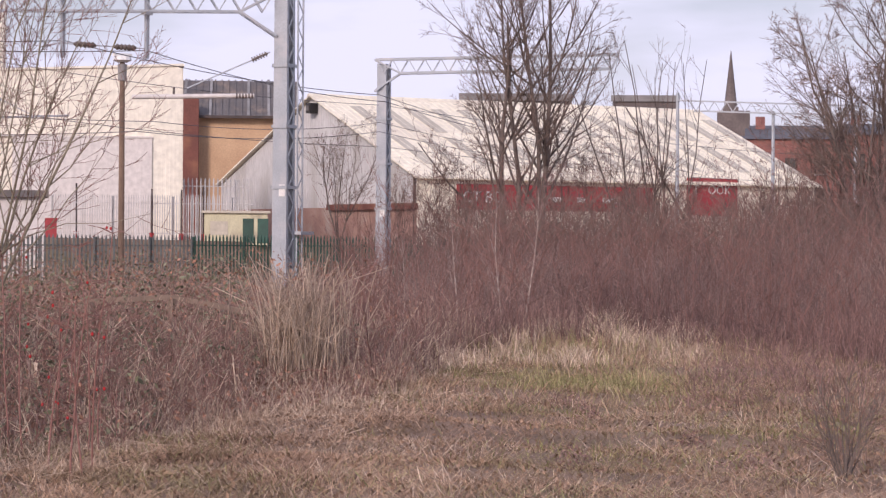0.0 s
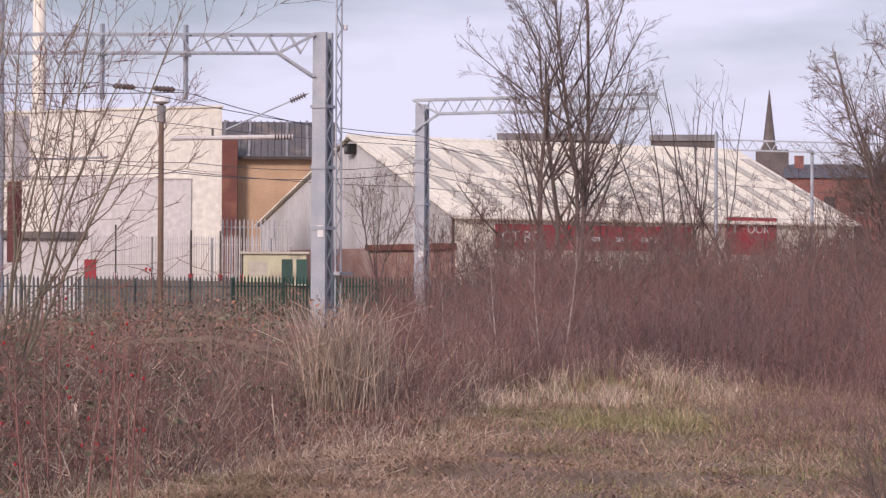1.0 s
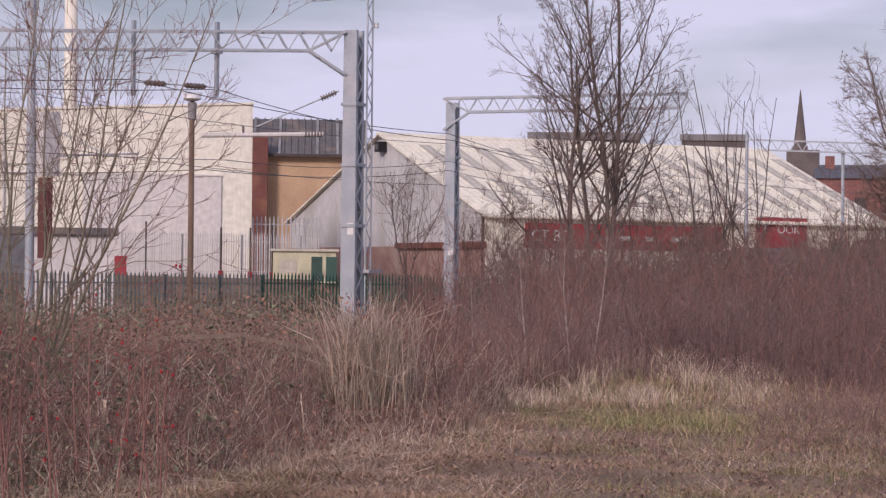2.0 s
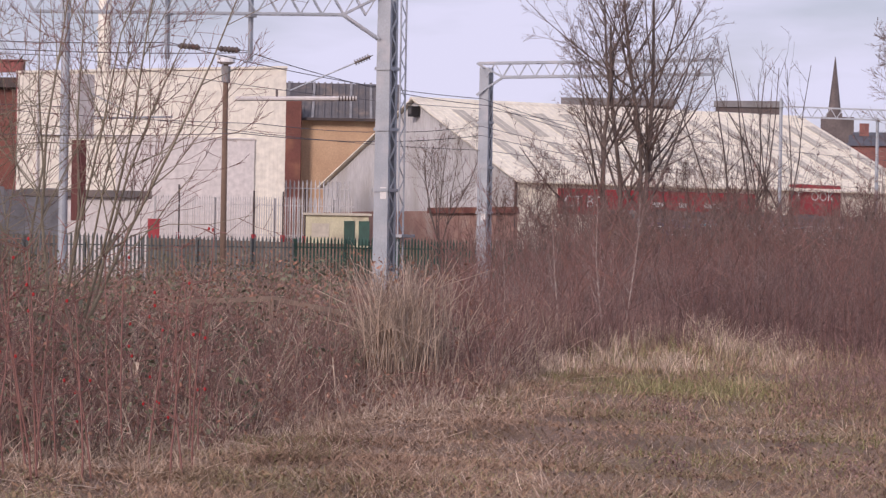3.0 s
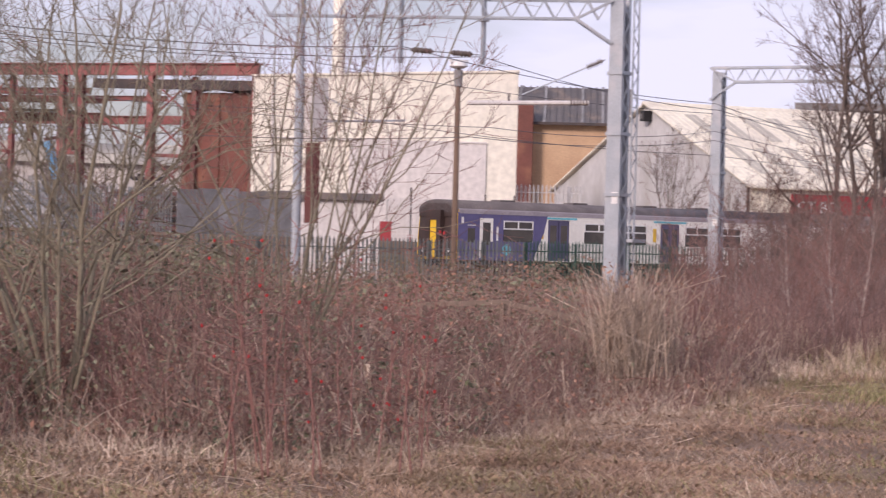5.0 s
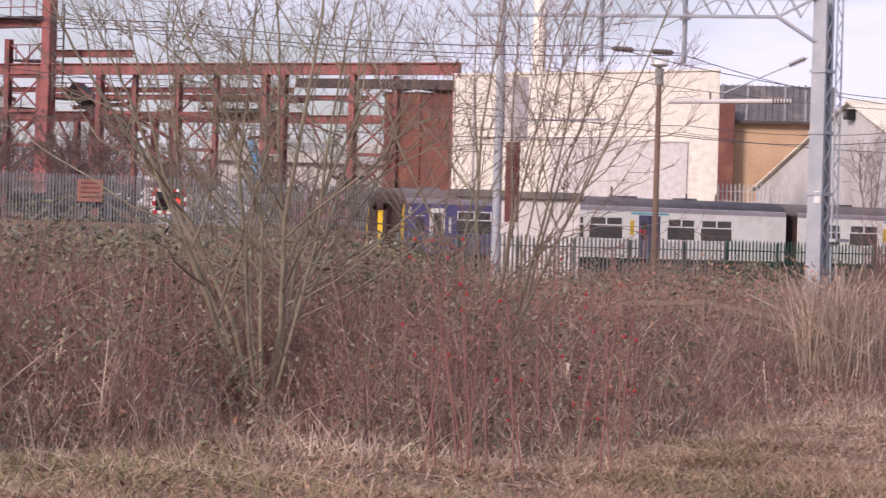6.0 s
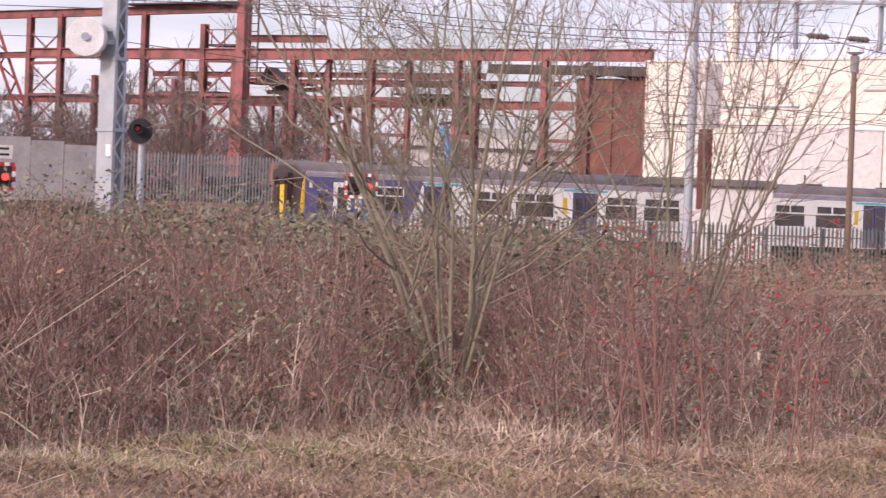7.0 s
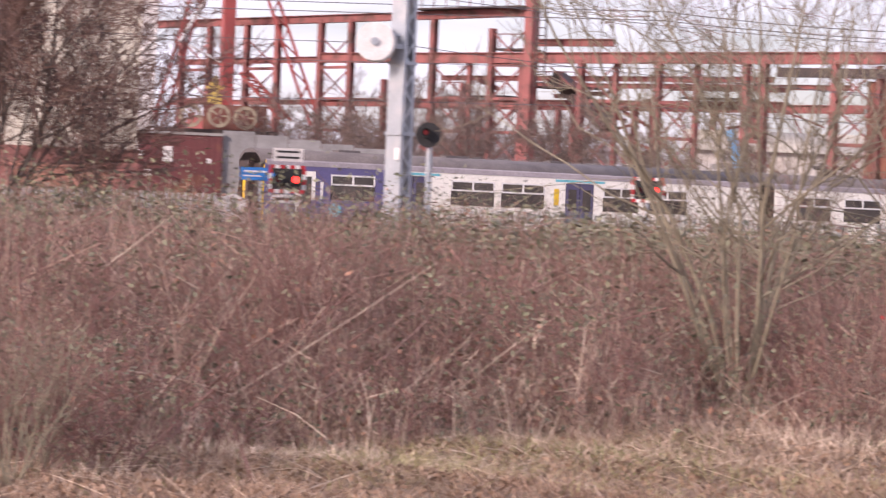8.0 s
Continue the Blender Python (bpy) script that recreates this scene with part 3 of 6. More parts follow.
def build_overhead():
    lattice_mast(49.9, 55.95, 9.05, 17, .42, .42, "grey galvanised lattice mast rising from brambles")
    lattice_mast(71.55, 74.1, 9.2, 17, .38, .4, "grey galvanised lattice mast with a short boom")
    m3 = lattice_mast(27.25, 69.85, 10.5, 24, .42, .55, "grey galvanised mast carrying a white spring tensioner")
    boom = lattice_boom((49.66, 56.2, 9.0), (41.4, 62.5, 8.85), .55, .45, "grey galvanised lattice boom spanning from its mast")
    lattice_boom((71.3, 74.3, 9.15), (78.1, 67.1, 9.42), .58, .45, "grey galvanised lattice boom of a cantilever portal", chord=.095)
    # droppers and insulators under the long boom
    a, b = Vector((49.66, 56.2, 9.0)), Vector((41.4, 62.5, 8.85))
    for x, y in ((44.85, 60.1), (46.8, 58.6)):
        drop = part("dropper_post", Shape().bar(Vector((x, y, 9.25)) - a, Vector((x, y, 7.0)) - a, .11), "galv", boom)
        part("clamp", Shape().box(x - a.x - .12, x - a.x + .12, y - a.y - .12, y - a.y + .12, 8.3 - a.z, 8.42 - a.z), "galv", drop)
    d = (Vector((46.8, 58.6, 7.3)) - Vector((44.85, 60.1, 7.42)))
    p0 = Vector((44.9, 60.06, 7.42)) - a
    part("tie_rod", Shape().tube(p0, p0 + d * .97, .02), "galv", boom)
    for k0 in (.1, .58):
        rib = [(0, .035)]
        for k in range(5):
            rib += [(.1 + k * .17, .07), (.13 + k * .17, .095), (.2 + k * .17, .095), (.23 + k * .17, .07)]
        part("insulator", Shape().turned(p0 + d * k0, p0 + d * (k0 + .27), rib + [(1, .035)]), "insul", boom, "dark ribbed insulator")
    # registration arm of the first mast
    arm = thing("cantilever_arm", pose(49.6, 56.2, 0), "grey tubular registration arm with brown insulators", "cantilever arm")
    o = Vector((49.6, 56.2, 0))
    q = [Vector((46.47, 58.86, 5.87)) - o, Vector((49.2, 56.5, 5.95)) - o, Vector((49.55, 56.2, 7.25)) - o, Vector((47.7, 57.8, 6.15)) - o]
    part("arm_tube", Shape().tube(q[0], q[1], .07), "lilac", arm, "pale grey tube")
    part("tie_tube", Shape().tube(q[2], q[3], .022), "galv", arm)
    part("arm_pin", Shape().tube(q[0] * .66 + q[1] * .34, q[0] * .66 + q[1] * .34 + Vector((0, 0, .28)), .035), "insul", arm)
    for c, e in ((q[1] * .85 + q[0] * .15, q[1]), (q[2] * .78 + q[3] * .22, q[2] * .97 + q[3] * .03)):
        rib = []
        for k in range(6):
            rib += [(k / 6, .035), (k / 6 + .01, .085), (k / 6 + .08, .085), (k / 6 + .09, .035)]
        part("insulator", Shape().turned(c, e, rib + [(1, .035)], 8), "insul", arm)
    # plain timber pole with a cap
    pole = thing("timber_pole", pose(58.58, 74.8, -.2), "weathered brown timber pole with a pale cap", "pole")
    part("shaft", Shape().tube((0, 0, 0), (0, 0, 8.5), .125, .095, 12), "timber", pole)
    part("cap", Shape().tube((0, 0, 8.42), (0, 0, 8.5), .2, .36, 12).tube((0, 0, 8.5), (0, 0, 8.66), .36, .3, 12).box(-.42, .42, -.06, .06, 8.64, 8.76), "white", pole, "pale metal cap")
    part("collar", Shape().tube((0, 0, 7.75), (0, 0, 8.36), .16, .17, 12), "hoard", pole, "dark grey metal collar")
    # slim mast further along and its arm
    pb = thing("tubular_mast", pose(48.1, 70.1, -.1), "slim grey tubular mast with an arm", "mast")
    part("shaft", Shape().tube((0, 0, 0), (0, 0, 11.5), .16, .14, 12), "galv", pb)
    part("arm", Shape().tube((0, 0, 5.6), (3.0, -2.0, 5.75), .035).tube((0, 0, 6.9), (2.0, -1.3, 5.75), .02), "galv", pb)
    part("pale_box", Shape().box(.15, .85, -.5, .1, 4.95, 7.1), "lilac", pb, "pale grey equipment box")
    part("lower_guard", Shape().box(.25, .6, -.44, -.1, 2.2, 4.9), "darkrust", pb, "rusty lower guard")
    # spring tensioner on the third mast
    drum = thing("spring_tensioner", pose(26.5, 69.95, 6.3, rz=-20), "white drum-shaped spring tensioner fixed to a mast", "tensioner")
    part("drum", Shape().tube((-.12, -.5, 0), (.0, .45, 0), .55, .55, 24), "white", drum, "", False)
    part("flange", Shape().ring((-.08, -.28, 0), (0, 1, 0), .3, .6, .06, 24).ring((-.05, 0, 0), (0, 1, 0), .3, .6, .06, 24).ring((-.12, -.52, 0), (0, 1, 0), .12, .57, .06, 24), "white", drum)
    part("hub", Shape().tube((-.12, -.62, 0), (-.12, -.5, 0), .12, .12, 12), "galv", drum)
    part("bracket", Shape().bar((.1, -.1, -.1), (.75, -.1, -.1), .14).bar((.1, -.1, .25), (.75, -.1, .25), .08), "galv", drum)
    sig = thing("railway_signal", pose(26.95, 66.8, 0, rz=-21), "black round-headed railway signal showing red", "signal")
    part("post", Shape().tube((.05, .15, 0), (.05, .15, 3.4), .09, n=10), "galv", sig)
    part("backplate", Shape().tube((0, -.02, 3.55), (0, .08, 3.55), .36, n=24), "black", sig)
    part("hood", Shape().ring((-.08, -.12, 3.62), (0, 1, 0), .12, .15, .3, 14), "black", sig)
    part("lens", Shape().tube((-.08, -.05, 3.62), (-.08, -.025, 3.62), .07, n=14), "lamp_dim", sig, "lit red lens")


build_overhead()


def wire(pts, r=.012, sag=.25):
    pts = [Vector(p) + Vector((0, 0, float(rise(p[0], p[1])))) for p in pts]
    line = [Vector(pts[0])]
    for p, q in zip(pts, pts[1:]):
        p, q = Vector(p), Vector(q)
        line += [p.lerp(q, i / 12) - Vector((0, 0, 4 * sag * i / 12 * (1 - i / 12))) for i in range(1, 13)]
    v, f = tubes(np.array([[tuple(c) for c in line]]), np.full((1, len(line)), r), 5)
    return Shape().add(v.tolist(), f.tolist())


def build_wires():
    for pts, r in WIRES:
        solid("overhead_wire", wire(pts, r), "wire", Matrix(), "thin dark overhead line wire", "wire", "overhead wires")


WIRES = [
    (((-15, 92, 7.9), (34.3, 66.7, 7.6), (44.9, 60.1, 7.42), (66.6, 69.2, 7.3), (105, 92, 7.0), (180, 130, 6.5)), .014),
    (((-15, 92.5, 7.6), (34.3, 66.9, 7.35), (46.8, 58.6, 7.2), (66.8, 69.1, 7.05), (105, 91, 6.8), (180, 129, 6.3)), .014),
    (((-15, 92, 5.9), (34.3, 66.7, 5.9), (47.0, 58.4, 5.1), (66.6, 69.2, 6.25), (105, 92, 6.6), (180, 130, 6.6)), .011),
    (((-15, 92, 4.7), (34.3, 66.7, 4.75), (46.6, 58.8, 4.8), (66.6, 69.2, 5.9), (105, 92, 6.2), (180, 130, 6.2)), .012),
    (((-15, 78, 7.9), (27.3, 69.8, 7.8), (48.1, 70.1, 7.6), (71.5, 74.2, 7.3), (120, 88, 7.2)), .012),
    (((-15, 78, 6.3), (27.0, 69.9, 6.3), (48.4, 70.0, 5.9), (71.5, 74.2, 5.6), (120, 88, 5.6)), .012),
]
build_wires()


# ---------- palisade fences ----------
def palisade(x0, x1, y, z0, z1, mat, label, step=.16, parts=True, y1=None):
    fence = thing("palisade_fence", pose(x0, y, 0), label, "fence", "palisade fences")
    y1 = y if y1 is None else y1
    n = int((x1 - x0) / step)
    rng = random.Random(int(x0 * 7 + y))
    w = step * .43
    for k in range(2):
        sh = Shape().prism([(-w / 2, z0), (w / 2, z0), (w / 2, z1 - .14), (0, z1), (-w / 2, z1 - .14)], "y", -.012, .012)
        sh.box(-.008, .008, -.035, -.012, z0, z1 - .2)
        if k == 0:
            me = sh.mesh("pale", M[mat])
    rest = Shape()
    for i in range(n):
        px, py = i * step, (y1 - y) * i / n
        if i < 290:
            ob = part("pale", me, "", fence)
            ob.location = (px, py, rng.uniform(-.03, .03))
        else:
            rest.box(px - w / 2, px + w / 2, py - .012, py + .012, z0, z1 - .05)
    if rest.v:
        tagged(part("pales_far", rest, mat, fence), kind="stuff")
    for h in (z0 + .35, z1 - .45):
        part("rail", Shape().bar((0, .05, h), (x1 - x0, y1 - y + .05, h), .05), mat, fence)
    i = 0.0
    while i <= x1 - x0:
        part("post", Shape().box(i - .05, i + .05, .06 + (y1 - y) * i / (x1 - x0), .16 + (y1 - y) * i / (x1 - x0), z0 - .3, z1 - .1), mat, fence)
        i += 2.75
    return fence


palisade(50.5, 66.5, 80.0, -.4, 1.68, "palisade_dark", "grey galvanised palisade fence behind brambles", .2)
palisade(66.5, 84.0, 80.0, -.4, 1.86, "green", "dark green palisade fence beside the railway", .19)
palisade(30.0, 50.4, 80.5, -.4, 1.5, "palisade_dark", "grey galvanised palisade fence behind brambles", .2)
palisade(7.5, 21.0, 65.5, -.3, 1.62, "pale_fence", "pale galvanised palisade fence beside the crossing", .17)
palisade(33.0, 60.0, 97.2, 1.5, 3.62, "palisade", "tall grey palisade fence on the yard's edge", .15)
palisade(77.0, 86.2, 103.9, 1.5, 3.85, "pale_fence", "tall pale grey palisade fence before the sheds", .11, y1=99.0)
palisade(87.0, 90.4, 106.0, 1.5, 5.0, "pale_fence", "tall pale grey palisade gate beside the hall", .2, y1=104.0)


# ---------- works: cladding, shed, steel frame ----------
def corrugated(length, z0, z1, pitch=.33, depth=.022, z1b=None):
    """Ribbed sheet in the local y-z plane, facing -x; z1b: top at the far end."""
    sh = Shape()
    n = int(length / pitch)
    v = []
    for i in range(n + 1):
        for k, d in ((0, 0), (.55, 0), (.65, -depth), (.9, -depth)):
            y = min(length, (i + k) * pitch)
            zt = z1 if z1b is None else z1 + (z1b - z1) * y / length
            v += [(d, y, z0), (d, y, zt)]
    m = len(v) // 2
    sh.add(v, [(2 * i, 2 * i + 2, 2 * i + 3, 2 * i + 1) for i in range(m - 1)])
    return sh


def build_white_hall():
    hall = thing("factory_hall", pose(86.36, 105.06, 0, rz=52.5), "tall cream ribbed-metal factory hall with pale grey lower cladding", "factory")
    n, H, HL = 14.3, 11.05, 10.45
    part("front_wall", corrugated(n, 1.5, H - .05, .22, .004, z1b=HL - .05), "cream", hall)
    part("core", Shape().prism([(.03, 1.4), (n - .02, 1.4), (n - .02, HL - .1), (.03, H - .1)], "x", .05, 18), "cream", hall)
    part("side_cladding", Shape().box(.0, 18, -.05, .02, 1.5, H - .05), "cream", hall)
    part("coping", Shape().prism([(-.1, H - .06), (n + .1, HL - .06), (n + .1, HL + .06), (-.1, H + .06)], "x", -.1, 18.1), "cream", hall)
    low = corrugated(7.4, 1.5, 7.1, .9, .006)
    ob = part("lower_cladding", low, "lilac", hall, "pale grey lower cladding panel")
    ob.location = (-.12, 1.6, 0)
    part("lower_core", Shape().box(-.115, -.06, 1.61, 8.95, 1.5, 7.08), "lilac", hall)
    part("flashing", Shape().box(-.18, -.05, 1.58, 13.0, 7.08, 7.16), "lilac", hall)
    part("downpipe", Shape().tube((-.12, 13.2, 1.5), (-.12, 13.2, 10.3), .07), "lilac", hall)
    chim = thing("chimney", pose(98.3, 138.7, 1.5), "tall slim pale cream steel chimney", "chimney")
    part("flue", Shape().tube((0, 0, 0), (0, 0, 24), .5, .42, 20), "cream", chim, "", True)
    for z in (8, 14, 19):
        part("collar", Shape().ring((0, 0, z), (0, 0, 1), .4, .56, .15, 20), "cream", chim)


def build_shed():
    shed = thing("gabled_shed", pose(105.6, 106.5, 0, rz=-14), "large grey-clad gabled shed with a cream sheet roof", "shed")
    # local x: along the ridge; local y: across the gable
    W, L, E, A, B = 25.9, 30.5, 5.75, 11.05, 1.5
    g = corrugated(W, 4.3, 4.6, .3, .03)
    verts = []
    for x, y, z in g.v:
        top = E + (A - E) * (1 - abs(y - W / 2) / (W / 2)) - .05
        verts.append((x, y, top if z > 4.5 else 2.9))
    g.v = verts
    part("gable_wall", g, "shedwall", shed, "grey ribbed gable cladding")
    part("gable_core", Shape().prism([(0, 1.4), (W, 1.4), (W, E - .1), (W / 2, A - .1), (0, E - .1)], "x", .05, L - .05), "shedwall", shed)
    part("brick_plinth", Shape().box(-.12, .03, -.02, W, 1.4, 3.9), "brick_pale", shed, "red brick lower wall")
    part("dark_band", Shape().box(-.4, .0, -.2, 10.5, 3.75, 4.1), "rustpanel", shed, "rusty canopy edge")
    part("side_wall", Shape().box(0, L, -.08, .0, 1.4, E), "shedroof", shed)
    slope = math.atan2(A - E, W / 2)
    for s, y0 in ((1, 0), (-1, W)):
        def at(y, z):
            return (y0 + s * y, z)
        over = .5
        pts = [at(-over, E - over * math.tan(slope)), at(W / 2, A), at(W / 2, A + .1), at(-over, E - over * math.tan(slope) + .1)]
        part("roof_slope", Shape().prism(pts, "x", -.35, L + .35), "shedroof", shed, "cream sheet roof slope")
        for i in range(15):
            x = 1.6 + i * 2.0
            run = (.12, .47) if i % 2 == 0 else (.12, .44)
            for a, b in (run, (.54, .86)):
                ya, yb = W / 2 * a, W / 2 * b
                q = [at(ya, E + ya * math.tan(slope) + .105), at(yb, E + yb * math.tan(slope) + .105), at(yb, E + yb * math.tan(slope) + .125), at(ya, E + ya * math.tan(slope) + .125)]
                part("rooflight", Shape().prism(q, "x", x, x + .85), "rooflight", shed, "dull translucent rooflight strip")
        rib = Shape()
        for i in range(int(L / .5)):
            x = i * .5
            q0, q1 = at(-over, E - over * math.tan(slope) + .1), at(W / 2, A + .1)
            rib.bar((x, *q0), (x, *q1), .05, .05)
        part("roof_ribs", rib, "shedroof", shed)
    part("ridge_cap", Shape().prism([(W / 2 - .3, A), (W / 2, A + .2), (W / 2 + .3, A)], "x", -.4, L + .4), "shedroof", shed)
    part("lamp_box", Shape().box(-.6, -.05, W / 2 - .62, W / 2 - .02, 9.95, 10.6), "black", shed, "black floodlight box under the ridge")
    part("lamp_lens", Shape().box(-.64, -.6, W / 2 - .52, W / 2 - .12, 10.1, 10.45), "glass", shed)
    part("downpipe", Shape().tube((-.1, .1, 1.5), (-.1, .1, E), .08), "darksteel", shed)
    # fascia boards with worn lettering
    sg = part("sign_board", Shape().box(2.75, 17.3, -.16, -.085, 3.75, 5.3), "redsign", shed, "red board with partly hidden white letters")
    sb = part("sign_board", Shape().box(20.0, 24.0, -.2, -.085, 3.6, 6.0), "redsign", shed, "red board with partly hidden white letters")
    for txt, x, z, size, par in (("CT BO", 3.1, 4.2, 1.0, sg), ("T", 20.4, 5.0, .8, sb), ("OOK", 21.6, 5.0, .8, sb)):
        c = bpy.data.curves.new("lettering", "FONT")
        c.body, c.size, c.extrude = txt, size, .01
        c.materials.append(M["white"])
        tmp = bpy.data.objects.new("tmp", c)
        me = bpy.data.meshes.new_from_object(tmp)
        bpy.data.objects.remove(tmp)
        ob = part("lettering", me, "", par, "worn white letters")
        ob.matrix_local = pose(x, -.22, z, rx=90)
    for x, w in ((9.5, .9), (11.5, .6), (13.4, 1.2)):
        part("letter_bar", Shape().box(x, x + w, -.18, -.155, 4.3, 4.6), "white", sg)
    # ochre building with dark roof behind
    och = thing("ochre_building", pose(114.5, 146.0, 0, rz=-41), "ochre-rendered building with a dark sheet roof", "building")
    part("wall", Shape().box(0, 12.4, 0, .4, 1.5, 10.75), "ochre", och)
    part("end_wall", Shape().box(0, .4, .4, 14, 1.5, 10.35), "ochre", och)
    part("roof", Shape().prism([(-.7, 10.6), (6.5, 13.7), (14, 10.6)], "x", -.4, 12.8), "darkroof", och, "dark stained sheet roof")
    rib = Shape()
    for i in range(25):
        rib.bar((i / 2 + .1, -.7, 10.66), (i / 2 + .1, 6.5, 13.76), .1, .08)
    part("roof_ribs", rib, "darkroof", och)
    for x in (1.6, 4.4, 6.3, 9.1, 10.6):
        part("pale_roof_strip", Shape().bar((x, -.7, 10.7), (x, 6.5, 13.8), .2, .05), "hoard", och, "pale weathered roof strip")
    part("red_bay", Shape().box(2.6, 5.5, -1.6, 0, 1.5, 11.9), "rustpanel", och, "rusty red sheet-clad bay")
    part("gutter", Shape().bar((0, -.7, 10.6), (12.4, -.7, 10.6), .2), "darksteel", och)


def build_steel():
    st = thing("steel_frame", pose(78.7, 118.19, 1.5, rz=21.6), "rust-red skeleton of a dismantled steel works building", "steel frame")
    B = -1.5

    def member(name, sh, mat, parent, label=""):
        """One steel piece, set up the yard's slope."""
        sh.v = [(x, y, z + .02 * (min(y, 38) - 12)) for x, y, z in sh.v]
        return part(name, sh, mat, parent, label)

    def ibar(p, q, w, h):
        p, q = Vector(p), Vector(q)
        up = Vector((0, 0, 1)) if abs((q - p).normalized().z) < .9 else Vector((1, 0, 0))
        s = (q - p).normalized().cross(up).normalized()
        a, b, c, e = w / 2, w * .15, h / 2, h * .41
        out = [(-a, -c), (a, -c), (a, -e), (b, -e), (b, e), (a, e), (a, c), (-a, c), (-a, e), (-b, e), (-b, -e), (-a, -e)]
        flip = [(0, 1, 2, 11), (11, 2, 3, 10), (10, 3, 4, 9), (9, 4, 5, 8), (8, 5, 6, 7)]
        return Shape().add([k + s * i + up * j for k in (p, q) for i, j in out],
                           [(i, i + 12, (i + 1) % 12 + 12, (i + 1) % 12) for i in range(12)] + flip + [tuple(i + 12 for i in r[::-1]) for r in flip])

    def column(u, v, top, w=.42):
        member("column", ibar((v, u, 0), (v, u, top + B), w, w), "rust", st)

    cols = [(.5, 11.0), (7.9, 11.0), (13.1, 11.0), (14.5, 11.0), (21.4, 11.0), (27.9, 11.0), (33.1, 11), (36.0, 13.0), (41.6, 14), (49.9, 14), (53.1, 14), (57.8, 14), (61.3, 14), (65.6, 14), (68.9, 14), (73, 14)]
    for u, top in cols:
        column(u, 0, top)
    member("column", Shape().box(-.35, .35, 32.1, 32.8, 0, 16.2), "rust", st, "tall red box column")
    member("crane_girder", ibar((0, .35, 11.22 + B), (0, 53.2, 11.3 + B), .5, .7), "rust", st)
    member("eaves_girder", ibar((0, 32.6, 14.05 + B), (0, 73.4, 14.1 + B), .5, .55), "rust", st)
    member("walkway", Shape().box(-.9, .9, 32.6, 43, 14.32 + B, 14.42 + B), "darksteel", st)
    for u in np.arange(32.8, 43, 1.15):
        member("handrail_post", Shape().bar((-.85, u, 14.4 + B), (-.85, u, 15.6 + B), .06), "rust", st)
    for z in (15.0, 15.6):
        member("handrail", Shape().bar((-.85, 32.7, z + B), (-.85, 43, z + B), .06), "rust", st)
    # back rows
    for v, z0 in ((7, 8.65), (15, 8.9)):
        member("back_girder", ibar((v, 17.0, z0 + B), (v, 60, z0 + B), .45, .55), "rust", st)
        member("back_girder", ibar((v, 18, 10.3 + B), (v, 48, 10.3 + B), .3, .35), "rust", st)
        for u in (19.5, 29.5, 35, 44, 54):
            column(u, v, z0 + (1.6 if int(u) % 3 == 0 else 0), .38)
            member("diagonal", Shape().bar((v, u, 2), (v, u + 3.5, z0 + B), .12), "rust", st)
    # braced panels between twin columns
    for a, b, top in ((65.6, 68.9, 13.8), (57.8, 61.3, 13.8), (49.9, 53.1, 13.8), (33.1, 36.0, 12.8), (13.1, 14.5, 10.8), (38.3, 41.6, 10.8), (5.0, 7.9, 10.8), (25.2, 27.9, 10.8), (18.6, 21.4, 10.8)):
        z, i = 4.0, 0
        while z < top - 1.5:
            member("strut", Shape().bar((0, a, z + B), (0, b, z + B), .2), "rust", st)
            member("diagonal", Shape().bar((0, a, z + B), (0, b, z + 2.2 + B), .09), "rust", st)
            member("diagonal", Shape().bar((.05, b, z + B), (.05, a, z + 2.2 + B), .09), "rust", st)
            z += 2.2
    # secondary beams, ties and broken trusses
    rnd = random.Random(31)
    for a, b, z, v, w in ((33, 53, 8.1, .2, .35), (53, 69, 11.2, .2, .35), (28, 36, 12.3, 3, .4), (14.5, 24, 9.5, 4, .25), (53, 73, 8.3, 2, .3)):
        member("tie_beam", ibar((v, a, z + B), (v, b, z + B), w, w * 1.2), "rust", st)
    for i in range(30):
        u, v = rnd.uniform(16, 60), rnd.uniform(1, 13)
        z = rnd.uniform(3.5, 9.5)
        member("stray_member", Shape().bar((v, u, z + B), (v + rnd.uniform(-2, 2), u + rnd.uniform(-4, 4), z + rnd.uniform(-2.2, 2.2) + B), rnd.uniform(.1, .28)), rnd.choice(("rust", "rust", "rust", "darkrust")), st)
    for a, b, z, v in ((28, 33, 9.2, 1.5), (33.2, 36.2, 11.6, 1.0), (40, 46, 8.8, 6), (19, 24, 8.9, 6)):
        member("gantry_deck", Shape().box(v - .8, v + .8, a, b, z + B, z + .12 + B), "darksteel", st, "dark gantry deck")
        for u in np.arange(a, b + .1, 1.2):
            member("deck_post", Shape().bar((v - .75, u, z + B), (v - .75, u, z + 1.05 + B), .06), "darkrust", st)
        member("deck_rail", Shape().bar((v - .75, a, z + 1.05 + B), (v - .75, b, z + 1.05 + B), .06), "darkrust", st)
    for u in (38.3, 5.0, 25.2, 18.6):
        column(u, .3, 10.8, .3)
    member("bent_panel", Shape().box(.5, .62, .9, 6.0, 2.4 + B, 9.9 + B), "rustpanel", st, "large rusty brown sheet panel")
    member("panel_rib", Shape().bar((.45, 3.4, 2.4 + B), (.45, 3.4, 9.9 + B), .12), "rustpanel", st)
    member("torn_roof_beam", Shape().bar((.2, .8, 10.3 + B), (.2, 12.2, 10.35 + B), .5, .55), "darksteel", st, "dark torn roof edge")
